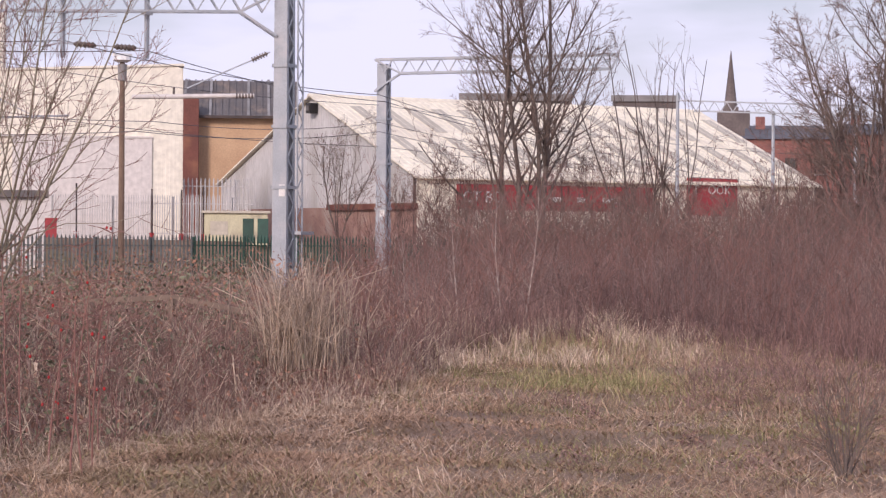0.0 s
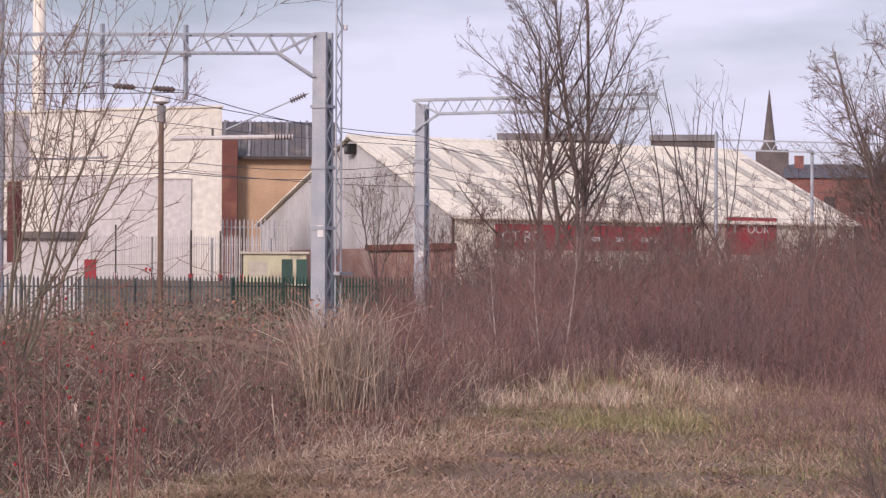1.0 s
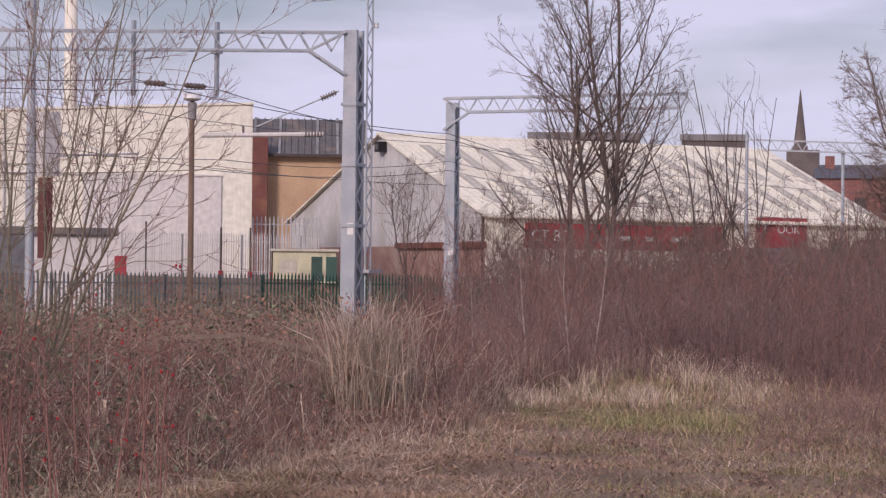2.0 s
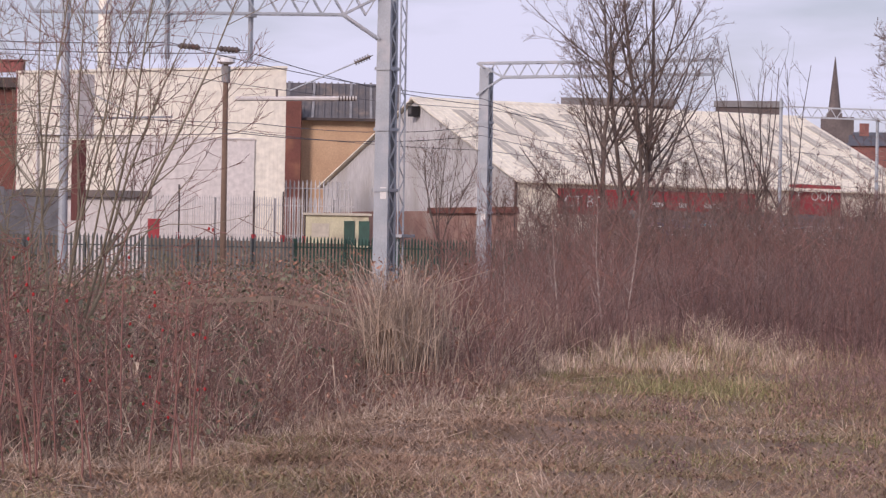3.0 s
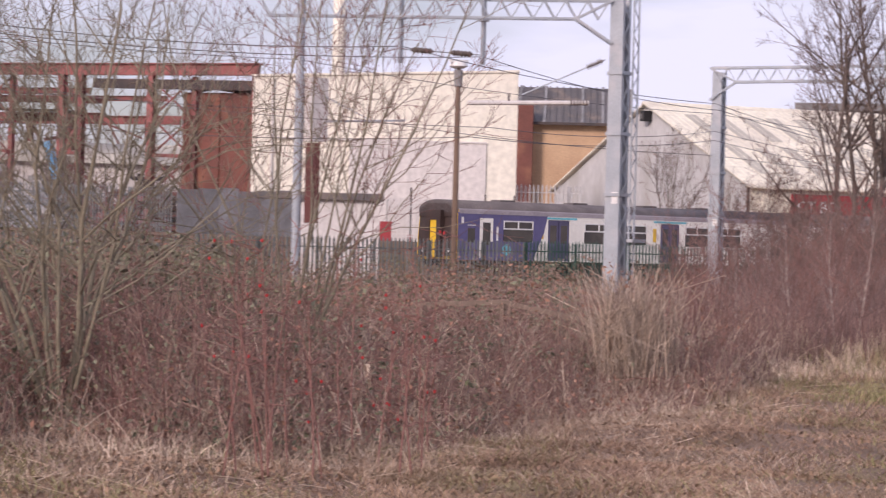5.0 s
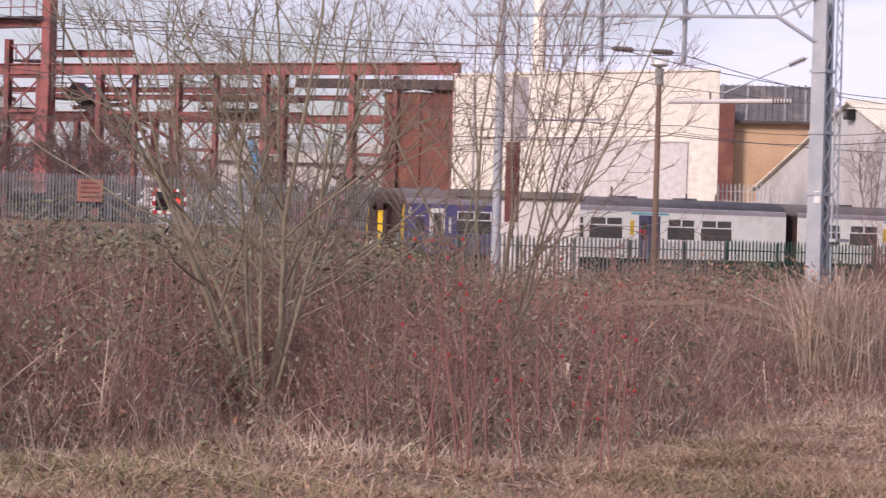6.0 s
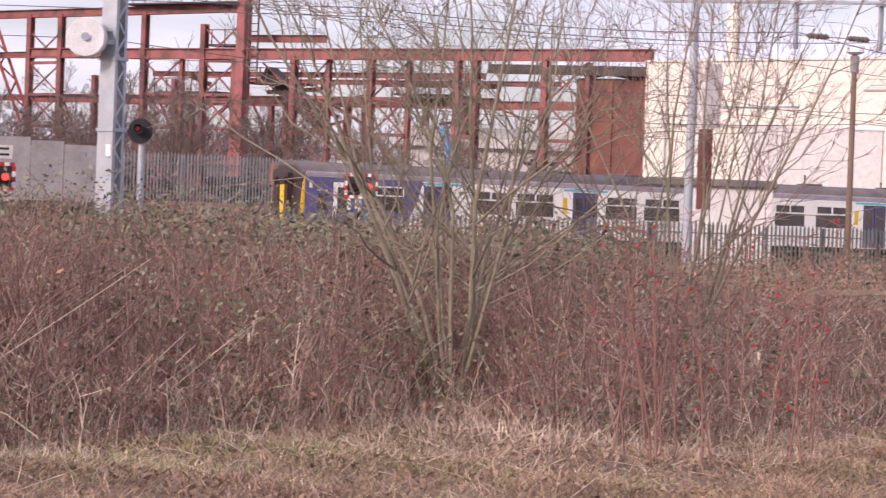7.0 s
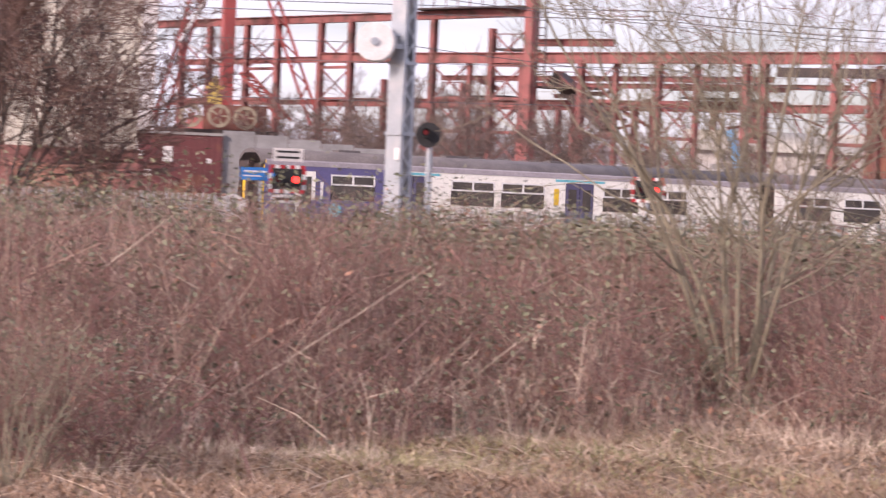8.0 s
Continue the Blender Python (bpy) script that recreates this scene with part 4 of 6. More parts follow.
    member("torn_sheet", Shape().prism([(1.0, 9.0), (6.0, 9.0), (5.5, 8.3), (4.0, 8.6), (1.0, 8.2)], "x", .7, .8), "darksteel", st)
    conv = member("conveyor", Shape().bar((2, 32.0, 10.0 + B), (2, 27.2, 6.9 + B), 1.0, .9), "darksteel", st, "dark sloping conveyor chute")
    member("side_rail", Shape().bar((1.4, 32.0, 10.6 + B), (1.4, 27.2, 7.5 + B), .1), "rust", conv)
    for i in range(9):
        member("ladder_rung", Shape().bar((-.3, 30.9, 9.5 + i * .5 + B), (-.3, 31.7, 9.5 + i * .5 + B), .06), "darksteel", st)
    member("ladder_rail", Shape().bar((-.3, 30.9, 9.2 + B), (-.3, 30.9, 15.2 + B), .09).bar((-.3, 31.7, 9.2 + B), (-.3, 31.7, 15.2 + B), .09), "darksteel", st)


build_white_hall()
build_shed()
build_steel()


# ---------- vegetation ----------
rng = np.random.default_rng(5)


def polar(n, a0, a1, d0, d1, power=1.0):
    """Random spots between two bearings (degrees right of +Y) and two distances."""
    a = np.radians(rng.uniform(a0, a1, n))
    d = d0 + (d1 - d0) * rng.random(n) ** power
    return np.sin(a) * d, np.cos(a) * d


def stems(x, y, h, r, lean=.18, curve=.12, k=4, fork=0, fork_len=.35, fork_r=.006):
    """Upright tapered stems, each with some side shoots."""
    n = len(x)
    t = np.linspace(0, 1, k)[None, :, None]
    base = np.stack([x, y, ground_z(x, y) - .03], -1)[:, None, :]
    dirn = np.concatenate([rng.normal(0, lean, (n, 2)), np.ones((n, 1))], 1)[:, None, :] * h[:, None, None]
    bend = np.concatenate([rng.normal(0, curve, (n, 2)), -np.abs(rng.normal(0, curve / 2, (n, 1)))], 1)[:, None, :] * h[:, None, None]
    pts = base + dirn * t + bend * t ** 2
    rad = r[:, None] * np.linspace(1, .35, k)[None, :]
    out = [tubes(pts, rad)]
    for _ in range(fork):
        s = rng.uniform(.35, .9, n)[:, None]
        p0 = (base + dirn * s[:, :, None] + bend * s[:, :, None] ** 2)[:, 0]
        d = np.stack([rng.normal(0, .6, n), rng.normal(0, .6, n), rng.uniform(.3, 1.1, n)], -1)
        ln = h * fork_len * rng.uniform(.4, 1.1, n)
        tt = np.linspace(0, 1, 2)[None, :, None]
        q = p0[:, None, :] + d[:, None, :] * ln[:, None, None] * tt
        out.append(tubes(q, np.minimum(r * .6, fork_r)[:, None] * np.array([[1, .45]])))
    return out


def leaves(x, y, z, size, flat=.5):
    """Small folded leaves: two quads each meeting at a midrib."""
    n = len(x)
    c = np.stack([x, y, z], -1)
    a = rng.normal(0, 1, (n, 3))
    a /= np.linalg.norm(a, axis=1, keepdims=True)
    b = np.cross(a, rng.normal(0, 1, (n, 3)))
    b /= np.linalg.norm(b, axis=1, keepdims=True)
    nrm = np.cross(a, b)
    s = size[:, None]
    v = np.stack([c - a * s, c - b * s * .5 + nrm * s * .2, c + a * s, c + b * s * .5 + nrm * s * .2], 1).reshape(-1, 3)
    i = np.arange(n)[:, None] * 4
    f = np.concatenate([i + np.array([[0, 1, 2]]), i + np.array([[0, 2, 3]])]).reshape(-1, 3)
    return v, np.concatenate([f, f[:, 2:]], 1)[:, :3]


def tri_stuff(name, chunks, mat, label, category):
    v, f = join(chunks)
    return tagged(new(name, fast_mesh(name, v, f, mat)), label, category, kind="stuff")


def front_edge(a):
    """Distance at which the tall weeds begin, by bearing."""
    return np.interp(a, [8, 14, 20, 24, 30, 34, 38, 40, 43, 44.5, 46, 48, 53, 60], [14.5, 15.2, 16.2, 17.3, 17.9, 18.0, 20, 21.6, 24.4, 27, 35, 38, 36, 30])


def weed_spots(n, a0, a1, d1, power=1.3):
    a = rng.uniform(a0, a1, n)
    d0 = front_edge(a) + np.abs(rng.normal(0, .8, n)) - .5
    d = d0 + (d1 - d0) * rng.random(n) ** power
    # thinner in front of the willow and of the tall stalks
    thin = (d < 21.3) & (np.abs(a - 29.3) < 1.3) & (rng.random(n) < .8)
    d = np.where(thin, d + 5.5, d)
    e = (d - d0) * np.where(d < 21.3, 1 - .93 * np.exp(-((a - 29.3) / 1.9) ** 2), 1) * np.where(d < 28.5, 1 - .88 * np.exp(-((a - 42.2) / 1.5) ** 2), 1)
    return np.sin(np.radians(a)) * d, np.cos(np.radians(a)) * d, a, d, e


def clumped(x, y, scale):
    """0 to 1, patchy over the ground."""
    return .5 + .25 * np.sin(x * 1.7 / scale + 1.3 * np.sin(y * 1.1 / scale)) + .25 * np.sin(y * 2.1 / scale + 1.7 * np.sin(x * .9 / scale + 2))


def blades(x, y, h, w, lean=.4, curve=.5):
    """Flat tapered grass blades of two lengths."""
    n = len(x)
    base = np.stack([x, y, ground_z(x, y) - .01], -1)
    d = np.concatenate([rng.normal(0, lean, (n, 2)), np.ones((n, 1))], 1)
    d /= np.linalg.norm(d, axis=1, keepdims=True)
    bend = np.concatenate([rng.normal(0, curve, (n, 2)), -np.abs(rng.normal(0, curve * .6, (n, 1)))], 1)
    g = rng.uniform(0, math.pi, n)
    s = np.stack([np.cos(g), np.sin(g), np.zeros(n)], -1) * w[:, None]
    mid = base + d * h[:, None] * .55 + bend * h[:, None] * .2
    tip = base + d * h[:, None] + bend * h[:, None] * .8
    tip[:, 2] = np.maximum(tip[:, 2], base[:, 2] + .02)
    v = np.stack([base - s, base + s, mid + s * .8, mid - s * .8, tip + s * .15, tip - s * .15], 1).reshape(-1, 3)
    i = np.arange(n)[:, None] * 6
    return v, np.concatenate([i + np.array([[0, 1, 2, 3]]), i + np.array([[3, 2, 4, 5]])])


def short_blades(x, y, h, w, lean=.6):
    """Straight tapered blades of short grass."""
    n = len(x)
    base = np.stack([x, y, ground_z(x, y) - .01], -1)
    d = np.concatenate([rng.normal(0, lean, (n, 2)), np.ones((n, 1))], 1) * h[:, None]
    g = rng.uniform(0, math.pi, n)
    s = np.stack([np.cos(g), np.sin(g), np.zeros(n)], -1) * w[:, None]
    v = np.stack([base - s, base + s, base + d + s * .25, base + d - s * .25], 1).reshape(-1, 3)
    return v, np.arange(n)[:, None] * 4 + np.array([[0, 1, 2, 3]])


def build_undergrowth():
    # dead weed stems over the whole field
    x, y, a, d, e = weed_spots(10500, 8, 46, 46, 1.8)
    patch = clumped(x, y, 1.6)
    tall = np.interp(a, [8, 22, 30, 34, 40, 46], [1.5, 1.35, 1.15, .95, .85, .8])
    h = tall * rng.uniform(.4, 1.1, len(x)) * np.clip(.25 + e / 3.5, .25, 1) * (.6 + .55 * patch)
    stuff("weeds", stems(x, y, h, rng.uniform(.003, .0068, len(x)), .2, .16, 3, 2), "weed", "thicket of brown dead weed stems", "weeds")
    # pale bleached stems scattered among them
    x, y, a, d, e = weed_spots(4200, 8, 46, 40, 2.0)
    h = np.interp(a, [8, 22, 30, 34, 40, 46], [1.3, 1.2, 1.1, 1.0, .9, .8]) * rng.uniform(.4, 1.1, len(x)) * np.clip(.4 + e / 4, .4, 1)
    stuff("weeds", stems(x, y, h, rng.uniform(.003, .0065, len(x)), .3, .25, 4, 1), "straw", "scattered bleached dead stems", "weeds")
    # stouter stems standing out among them
    for mat, n in (("weed", 1000), ("cane", 800), ("straw", 300)):
        x, y, a, d, e = weed_spots(n, 8, 39, 29, 1.2)
        h = rng.uniform(.6, 1.25 if mat == "straw" else 1.5, len(x)) * np.clip(.45 + e / 4, .45, 1) * np.interp(a, [28, 34, 42], [1, .72, .5])
        stuff("weeds", stems(x, y, h, rng.uniform(.006, .0115, len(x)), .15, .14, 5, 3, .34), mat, "stout upright dead stems above the weeds", "weeds")
    # bunches of tall red-brown stems
    cx, cy, a, d, e = weed_spots(75, 8, 34, 26, 1.1)
    for mat, lo, hi in (("cane", 0, 45), ("weed", 45, 75)):
        x, y = np.repeat(cx[lo:hi], 13), np.repeat(cy[lo:hi], 13)
        x, y = x + rng.normal(0, .16, len(x)), y + rng.normal(0, .16, len(x))
        h = np.repeat(np.clip(.55 + e[lo:hi] / 3, .5, 1.15), 13) * rng.uniform(.8, 1.55, len(x))
        stuff("weeds", stems(x, y, h, rng.uniform(.005, .0095, len(x)), .13, .1, 5, 2, .25), mat, "bunches of tall dead stems above the weeds", "weeds")
    # leafy bramble clumps on arching canes
    cx, cy, a, d, e = weed_spots(130, 8, 36, 32, .9)
    lift = np.clip(.3 + e / 3.5, .3, 1) * rng.uniform(.35, 1.05, len(cx))
    n = 90
    x, y = np.repeat(cx, n) + rng.normal(0, .3, len(cx) * n), np.repeat(cy, n) + rng.normal(0, .3, len(cx) * n)
    z = ground_z(x, y) + np.maximum(.03, np.repeat(lift, n) + rng.normal(0, .15, len(x)))
    tri_stuff("bramble_leaves", [leaves(x, y, z, rng.uniform(.012, .034, len(x)))], "leaf_pale", "clumps of pale grey-green bramble leaves", "leaves")
    # low leafy mounds of bramble among the weeds
    cx, cy, a, d, e = weed_spots(210, 8, 43, 44, 1.0)
    keep = e > 1.3
    cx, cy, a, d, e = cx[keep], cy[keep], a[keep], d[keep], e[keep]
    far = d > 22
    for mat, sel in (("leaf", far), ("leaf_pale", ~far)):
        k = 150 if mat == "leaf" else 80
        lift = np.interp(a[sel], [8, 30, 43], [.95, .8, .55]) * np.clip(.3 + e[sel] / 3.5, .3, 1) * rng.uniform(.45, 1.05, sel.sum())
        x, y = np.repeat(cx[sel], k) + rng.normal(0, .42, sel.sum() * k), np.repeat(cy[sel], k) + rng.normal(0, .42, sel.sum() * k)
        z = ground_z(x, y) + np.maximum(.03, np.repeat(lift, k) * rng.uniform(.35, 1.1, len(x)))
        tri_stuff("bramble_leaves", [leaves(x, y, z, rng.uniform(.014, .04, len(x)))], mat, "mounds of grey-green bramble leaves among dead stems", "leaves")
    # dense low bramble bush beside the camera's sweep
    x, y = rng.normal(3.4, .5, 190), rng.normal(14.1, .5, 190)
    stuff("brambles", stems(x, y, rng.uniform(.3, 1.0, len(x)), rng.uniform(.003, .0065, len(x)), .4, .4, 4, 3, .4), "cane", "arching canes of a low bramble bush", "brambles")
    x, y = rng.normal(3.4, .5, 1300), rng.normal(14.1, .5, 1300)
    tri_stuff("bramble_leaves", [leaves(x, y, ground_z(x, y) + rng.uniform(.03, .8, len(x)), rng.uniform(.01, .026, len(x)))], "leaf", "grey-green leaves of a low bramble bush", "leaves")
    # leaves at the tops of arching brambles
    for n, d0, d1, z0, z1, lo, hi, k in ((150, 24, 46, .75, 1.35, .028, .06, 70), (60, 18.5, 24, .45, 1.1, .016, .032, 45)):
        cx, cy = polar(n, 9, 33, d0, d1)
        x, y = np.repeat(cx, k) + rng.normal(0, .5, n * k), np.repeat(cy, k) + rng.normal(0, .5, n * k)
        z = ground_z(x, y) + np.repeat(rng.uniform(z0, z1, n), k) + rng.normal(0, .13, n * k)
        tri_stuff("bramble_leaves", [leaves(x, y, z, rng.uniform(lo, hi, n * k))], "leaf", "grey-green leaves at the tops of brambles", "leaves")
    # reddish canes
    x, y, a, d, e = weed_spots(6200, 8, 44, 44, 1.5)
    tall = np.interp(a, [8, 22, 30, 34, 40, 45], [1.6, 1.4, 1.2, 1.05, .9, .8])
    h = tall * rng.uniform(.5, 1.1, len(x)) * np.clip(.3 + e / 3.5, .3, 1)
    stuff("brambles", stems(x, y, h, rng.uniform(.003, .0065, len(x)), .3, .35, 4, 2), "cane", "tangled red-brown bramble canes", "brambles")
    # purple thicket further off
    x, y, a, d, e = weed_spots(14000, 42, 60, 66, 1.15)
    h = np.interp(d, [27, 36, 44, 52, 66], [.75, 1.05, 1.45, 1.85, 2.4]) * rng.uniform(.5, 1.15, len(x)) * np.clip(.45 + e / 5, .45, 1) * (.5 + .62 * clumped(x, y, 2.2)) * np.interp(a, [42, 45, 47], [.62, .8, 1])
    back = d + rng.normal(0, 2.5, len(d)) > 42.5
    for mat, sel, lab in (("thicket", ~back, "dense purple-brown leafless dogwood thicket"), ("scrub", back, "dense grey-brown leafless scrub")):
        stuff("thicket", stems(x[sel], y[sel], h[sel], rng.uniform(.004, .0085, sel.sum()), .16, .14, 3, 2, .42), mat, lab, "thicket")
    x, y, a, d, e = weed_spots(1200, 43, 60, 64, .9)
    stuff("thicket", stems(x, y, np.interp(d, [30, 66], [1.1, 3.5]) * rng.uniform(.6, 1.2, len(x)), rng.uniform(.005, .011, len(x)), .12, .2, 5, 3, .35), "cane", "taller red-brown twigs above the thicket", "thicket")
    x, y = polar(1100, 50.8, 58, 24.5, 33, .7)
    stuff("thicket", stems(x, y, rng.uniform(.12, .5, len(x)) * (.4 + .9 * clumped(x, y, .9)), rng.uniform(.0025, .006, len(x)), .3, .25, 3, 2, .5), "thicket", "low dark red-brown shoots at the thicket's foot", "thicket")
    x, y = polar(2600, 45.3, 57, 60, 80)
    stuff("thicket", stems(x, y, rng.uniform(1.8, 3.6, len(x)) * (.6 + .5 * clumped(x, y, 3)), rng.uniform(.006, .013, len(x)), .16, .16, 4, 4, .4, .008), "twig_brown", "grey-brown leafless scrub behind the thicket", "thicket")
    x, y = polar(8000, 8, 44, 42, 74)
    az = np.degrees(np.arctan2(x, y))
    h = rng.uniform(.4, 1.2, len(x)) * (.55 + .7 * clumped(x, y, 3)) * np.interp(az, [8, 26, 30, 34, 44], [1.45, 1.42, 1.3, 1.0, 1.0])
    stuff("brambles", stems(x, y, h, rng.uniform(.005, .011, len(x)), .45, .4, 3, 2, .5), "weed", "low tangled brown brambles in front of the fence", "brambles")
    # bramble leaves, green and withered
    for mat, n, lab in (("leaf", 40000, "grey-green bramble leaves"), ("leaf_brown", 22000, "withered brown leaves on brambles")):
        x1, y1, a, d, e = weed_spots(n // 2, 8, 39 if mat == "leaf" else 45, 40, 1.6)
        z1 = rng.uniform(.05, 1.15, len(x1)) * np.interp(a, [8, 22, 30, 36, 45], [1.15, 1.05, .9, .75, .6]) * np.clip(.25 + e / 3.5, .25, 1)
        x2, y2 = polar(n // 2, 8, 41 if mat == "leaf" else 44, 34, 74)
        z2 = rng.uniform(.3, 1.25, len(x2)) * (.55 + .65 * clumped(x2, y2, 3)) * np.interp(np.degrees(np.arctan2(x2, y2)), [8, 28, 34, 44], [1.35, 1.3, 1.0, 1.0])
        x, y, z = np.concatenate([x1, x2]), np.concatenate([y1, y2]), np.concatenate([z1, z2])
        tri_stuff("bramble_leaves", [leaves(x, y, z + ground_z(x, y), np.concatenate([rng.uniform(.012, .034, len(x1)), rng.uniform(.02, .055, len(x2))]))], mat, lab, "leaves")
    x, y = polar(11000, 8, 34, 30, 66)
    z = rng.uniform(.5, 1.5, len(x)) * (.55 + .65 * clumped(x, y, 2)) * np.interp(np.degrees(np.arctan2(x, y)), [8, 26, 34], [1.4, 1.3, .9])
    tri_stuff("bramble_leaves", [leaves(x, y, z + ground_z(x, y), rng.uniform(.022, .055, len(x)))], "leaf_pale", "pale grey-green leaves on brambles before the fence", "leaves")
    # matted dry grass in front
    a = np.concatenate([rng.uniform(5, 36, 50000), rng.uniform(36, 60, 190000)])
    d = 12.2 + (front_edge(a) + 4 - 12.2) * rng.random(len(a)) ** .62
    x, y = np.sin(np.radians(a)) * d, np.cos(np.radians(a)) * d
    c = clumped(x, y, .5)
    # trodden thin in places, and gone where the green grass grows
    bare = np.exp(-((x - 21.9) ** 2 + (y - 19.1) ** 2) / 1.7) + np.exp(-((x - 23.3) ** 2 + (y - 20.4) ** 2) / 1.5)
    keep = rng.random(len(x)) > np.clip(.8 * bare, 0, .75) + .2 * (clumped(x + 3, y + 5, 1.7) < .4)
    x, y, c = x[keep], y[keep], c[keep]
    h = rng.uniform(.03, .1, len(x)) * (.4 + 1.1 * c ** 1.5)
    pale = rng.random(len(x)) < .32 * clumped(x + 7, y, 1.1) ** 2
    stuff("dry_grass", [short_blades(x[~pale], y[~pale], h[~pale], rng.uniform(.002, .0045, (~pale).sum()), 1.5)], "grass_dry", "matted dry brown winter grass", "grass")
    stuff("dry_grass", [short_blades(x[pale], y[pale], h[pale] * 1.3, rng.uniform(.002, .004, pale.sum()), 1.1)], "straw", "bleached straw blades in short grass", "grass")
    a, d = rng.uniform(5, 60, 42000), 11.8 + 5.5 * rng.random(42000)
    x, y = np.sin(np.radians(a)) * d, np.cos(np.radians(a)) * d
    for mat, sel, lab in (("grass_dry", np.arange(42000) % 7 > 2, "matted dry brown winter grass"), ("straw", np.arange(42000) % 7 == 2, "bleached straw blades in short grass"), ("grass_sward", (np.arange(42000) % 7 < 2) & (clumped(x, y, 1.4) > .5), "yellow-green blades in short winter grass")):
        stuff("dry_grass", [short_blades(x[sel], y[sel], rng.uniform(.03, .11, sel.sum()), rng.uniform(.002, .0042, sel.sum()), 1.3)], mat, lab, "grass")
    # dark litter between the blades
    a = rng.uniform(5, 60, 60000)
    d = 12.5 + (front_edge(a) + 3 - 12.5) * rng.random(len(a)) ** .8
    x, y = np.sin(np.radians(a)) * d, np.cos(np.radians(a)) * d
    tri_stuff("leaf_litter", [leaves(x, y, ground_z(x, y) + rng.uniform(.0, .04, len(x)), rng.uniform(.008, .03, len(x)))], "litter", "brown leaf litter in the short grass", "leaf litter")
    # straw grass along the weeds' edge
    a = rng.uniform(6, 45, 15000)
    d = front_edge(a) + rng.normal(-.2, .9, len(a))
    x, y = np.sin(np.radians(a)) * d, np.cos(np.radians(a)) * d
    keep = clumped(x, y, .9) > rng.random(len(x)) * .9
    x, y = x[keep], y[keep]
    stuff("dry_grass", [blades(x, y, rng.uniform(.04, .24, len(x)) * (.5 + .8 * clumped(x, y, .7)), rng.uniform(.0018, .004, len(x)), .5, .3)], "straw", "bleached straw grass at the weeds' edge", "grass")
    # long fallen stalks lying in the grass
    a = rng.uniform(6, 47, 1500)
    d = front_edge(a) + rng.normal(-.9, 1.1, len(a))
    x, y = np.sin(np.radians(a)) * d, np.cos(np.radians(a)) * d
    stuff("fallen_stalks", stems(x, y, rng.uniform(.05, .16, len(x)), rng.uniform(.0025, .005, len(x)), 2.2, .5, 4, 1, .8), "straw", "bleached fallen stalks lying on the grass", "stalks")
    # rough grass before the thicket
    a = rng.uniform(42.5, 55, 20000)
    d = rng.uniform(22.5, 38.5, len(a))
    x, y = np.sin(np.radians(a)) * d, np.cos(np.radians(a)) * d
    keep = rng.random(len(x)) < clumped(x, y, 1.0) * np.interp(d, [22.5, 27, 34, 38.5], [.15, .6, 1, 1])
    x, y, d = x[keep], y[keep], d[keep]
    g = rng.random(len(x)) < np.interp(d, [22, 30, 38], [.3, .38, .1])
    h = rng.uniform(.08, .36, len(x)) * (.4 + .8 * clumped(x, y, .6))
    stuff("rough_grass", [blades(x[~g], y[~g], h[~g], rng.uniform(.0025, .0055, (~g).sum()), .45, .45)], "grass_dry", "rough brown grass before the thicket", "grass")
    stuff("rough_grass", [blades(x[g], y[g], h[g] * .8, rng.uniform(.0025, .0055, g.sum()), .45, .45)], "grass_green", "dull green rough grass before the thicket", "grass")
    # thin grass round the camera's stand
    x, y = rng.uniform(-9, 13, 14000), rng.uniform(-8, 12, 14000)
    stuff("dry_grass", [blades(x, y, rng.uniform(.03, .12, len(x)), rng.uniform(.002, .004, len(x)), .7, .5)], "grass_dry", "short trodden dry grass", "grass")
    # green tufts
    gx, gy = [], []
    for cx, cy, s, n in ((21.6, 18.8, .6, 2600), (23.0, 20.2, .6, 2200), (24.6, 21.6, .6, 900), (20.2, 18.9, .5, 300), (12.9, 15.5, .35, 500), (16.4, 14.0, 1.0, 400), (6.7, 15.3, .45, 700), (5.7, 14.5, .7, 800), (8.2, 13.2, .6, 500), (15, 11.8, 1.0, 400), (13.6, 13.3, .9, 250), (19.5, 15.0, 1.0, 350), (22.3, 21.6, .5, 900), (25.8, 23.6, .6, 900), (28.4, 24.4, .6, 800), (4.2, 13.2, .8, 350), (6.3, 12.6, .9, 350), (9.0, 12.2, .8, 350), (10.5, 10.8, .9, 300), (22.2, 19.5, .45, 1000), (17.2, 12.6, .8, 900), (18.6, 13.4, .7, 700), (14.8, 12.7, .5, 600), (11.6, 14.6, .5, 500), (8.0, 14.9, .3, 420), (9.6, 15.0, .35, 380), (5.0, 15.0, .35, 420), (7.3, 14.2, .35, 420), (17.8, 16.2, .5, 450), (21.0, 16.6, .6, 700)):
        gx.append(rng.normal(cx, s, n)), gy.append(rng.normal(cy, s, n))
    x, y = np.concatenate(gx), np.concatenate(gy)
    stuff("green_grass", [blades(x, y, rng.uniform(.03, .17, len(x)), rng.uniform(.002, .0045, len(x)), .7, .5)], "grass_green", "short green winter grass in patches", "grass")
    # fresher sward at the foot of the mound
    a, d = rng.uniform(45.8, 52.2, 15000), rng.uniform(25.5, 33, 15000)
    x, y = np.sin(np.radians(a)) * d, np.cos(np.radians(a)) * d
    keep = rng.random(len(a)) < np.exp(-((a - 49.3) / 1.7) ** 2 - ((d - 29.6) / 2.1) ** 2) * (.15 + .75 * clumped(x, y, .8)) + .04
    x, y = x[keep], y[keep]
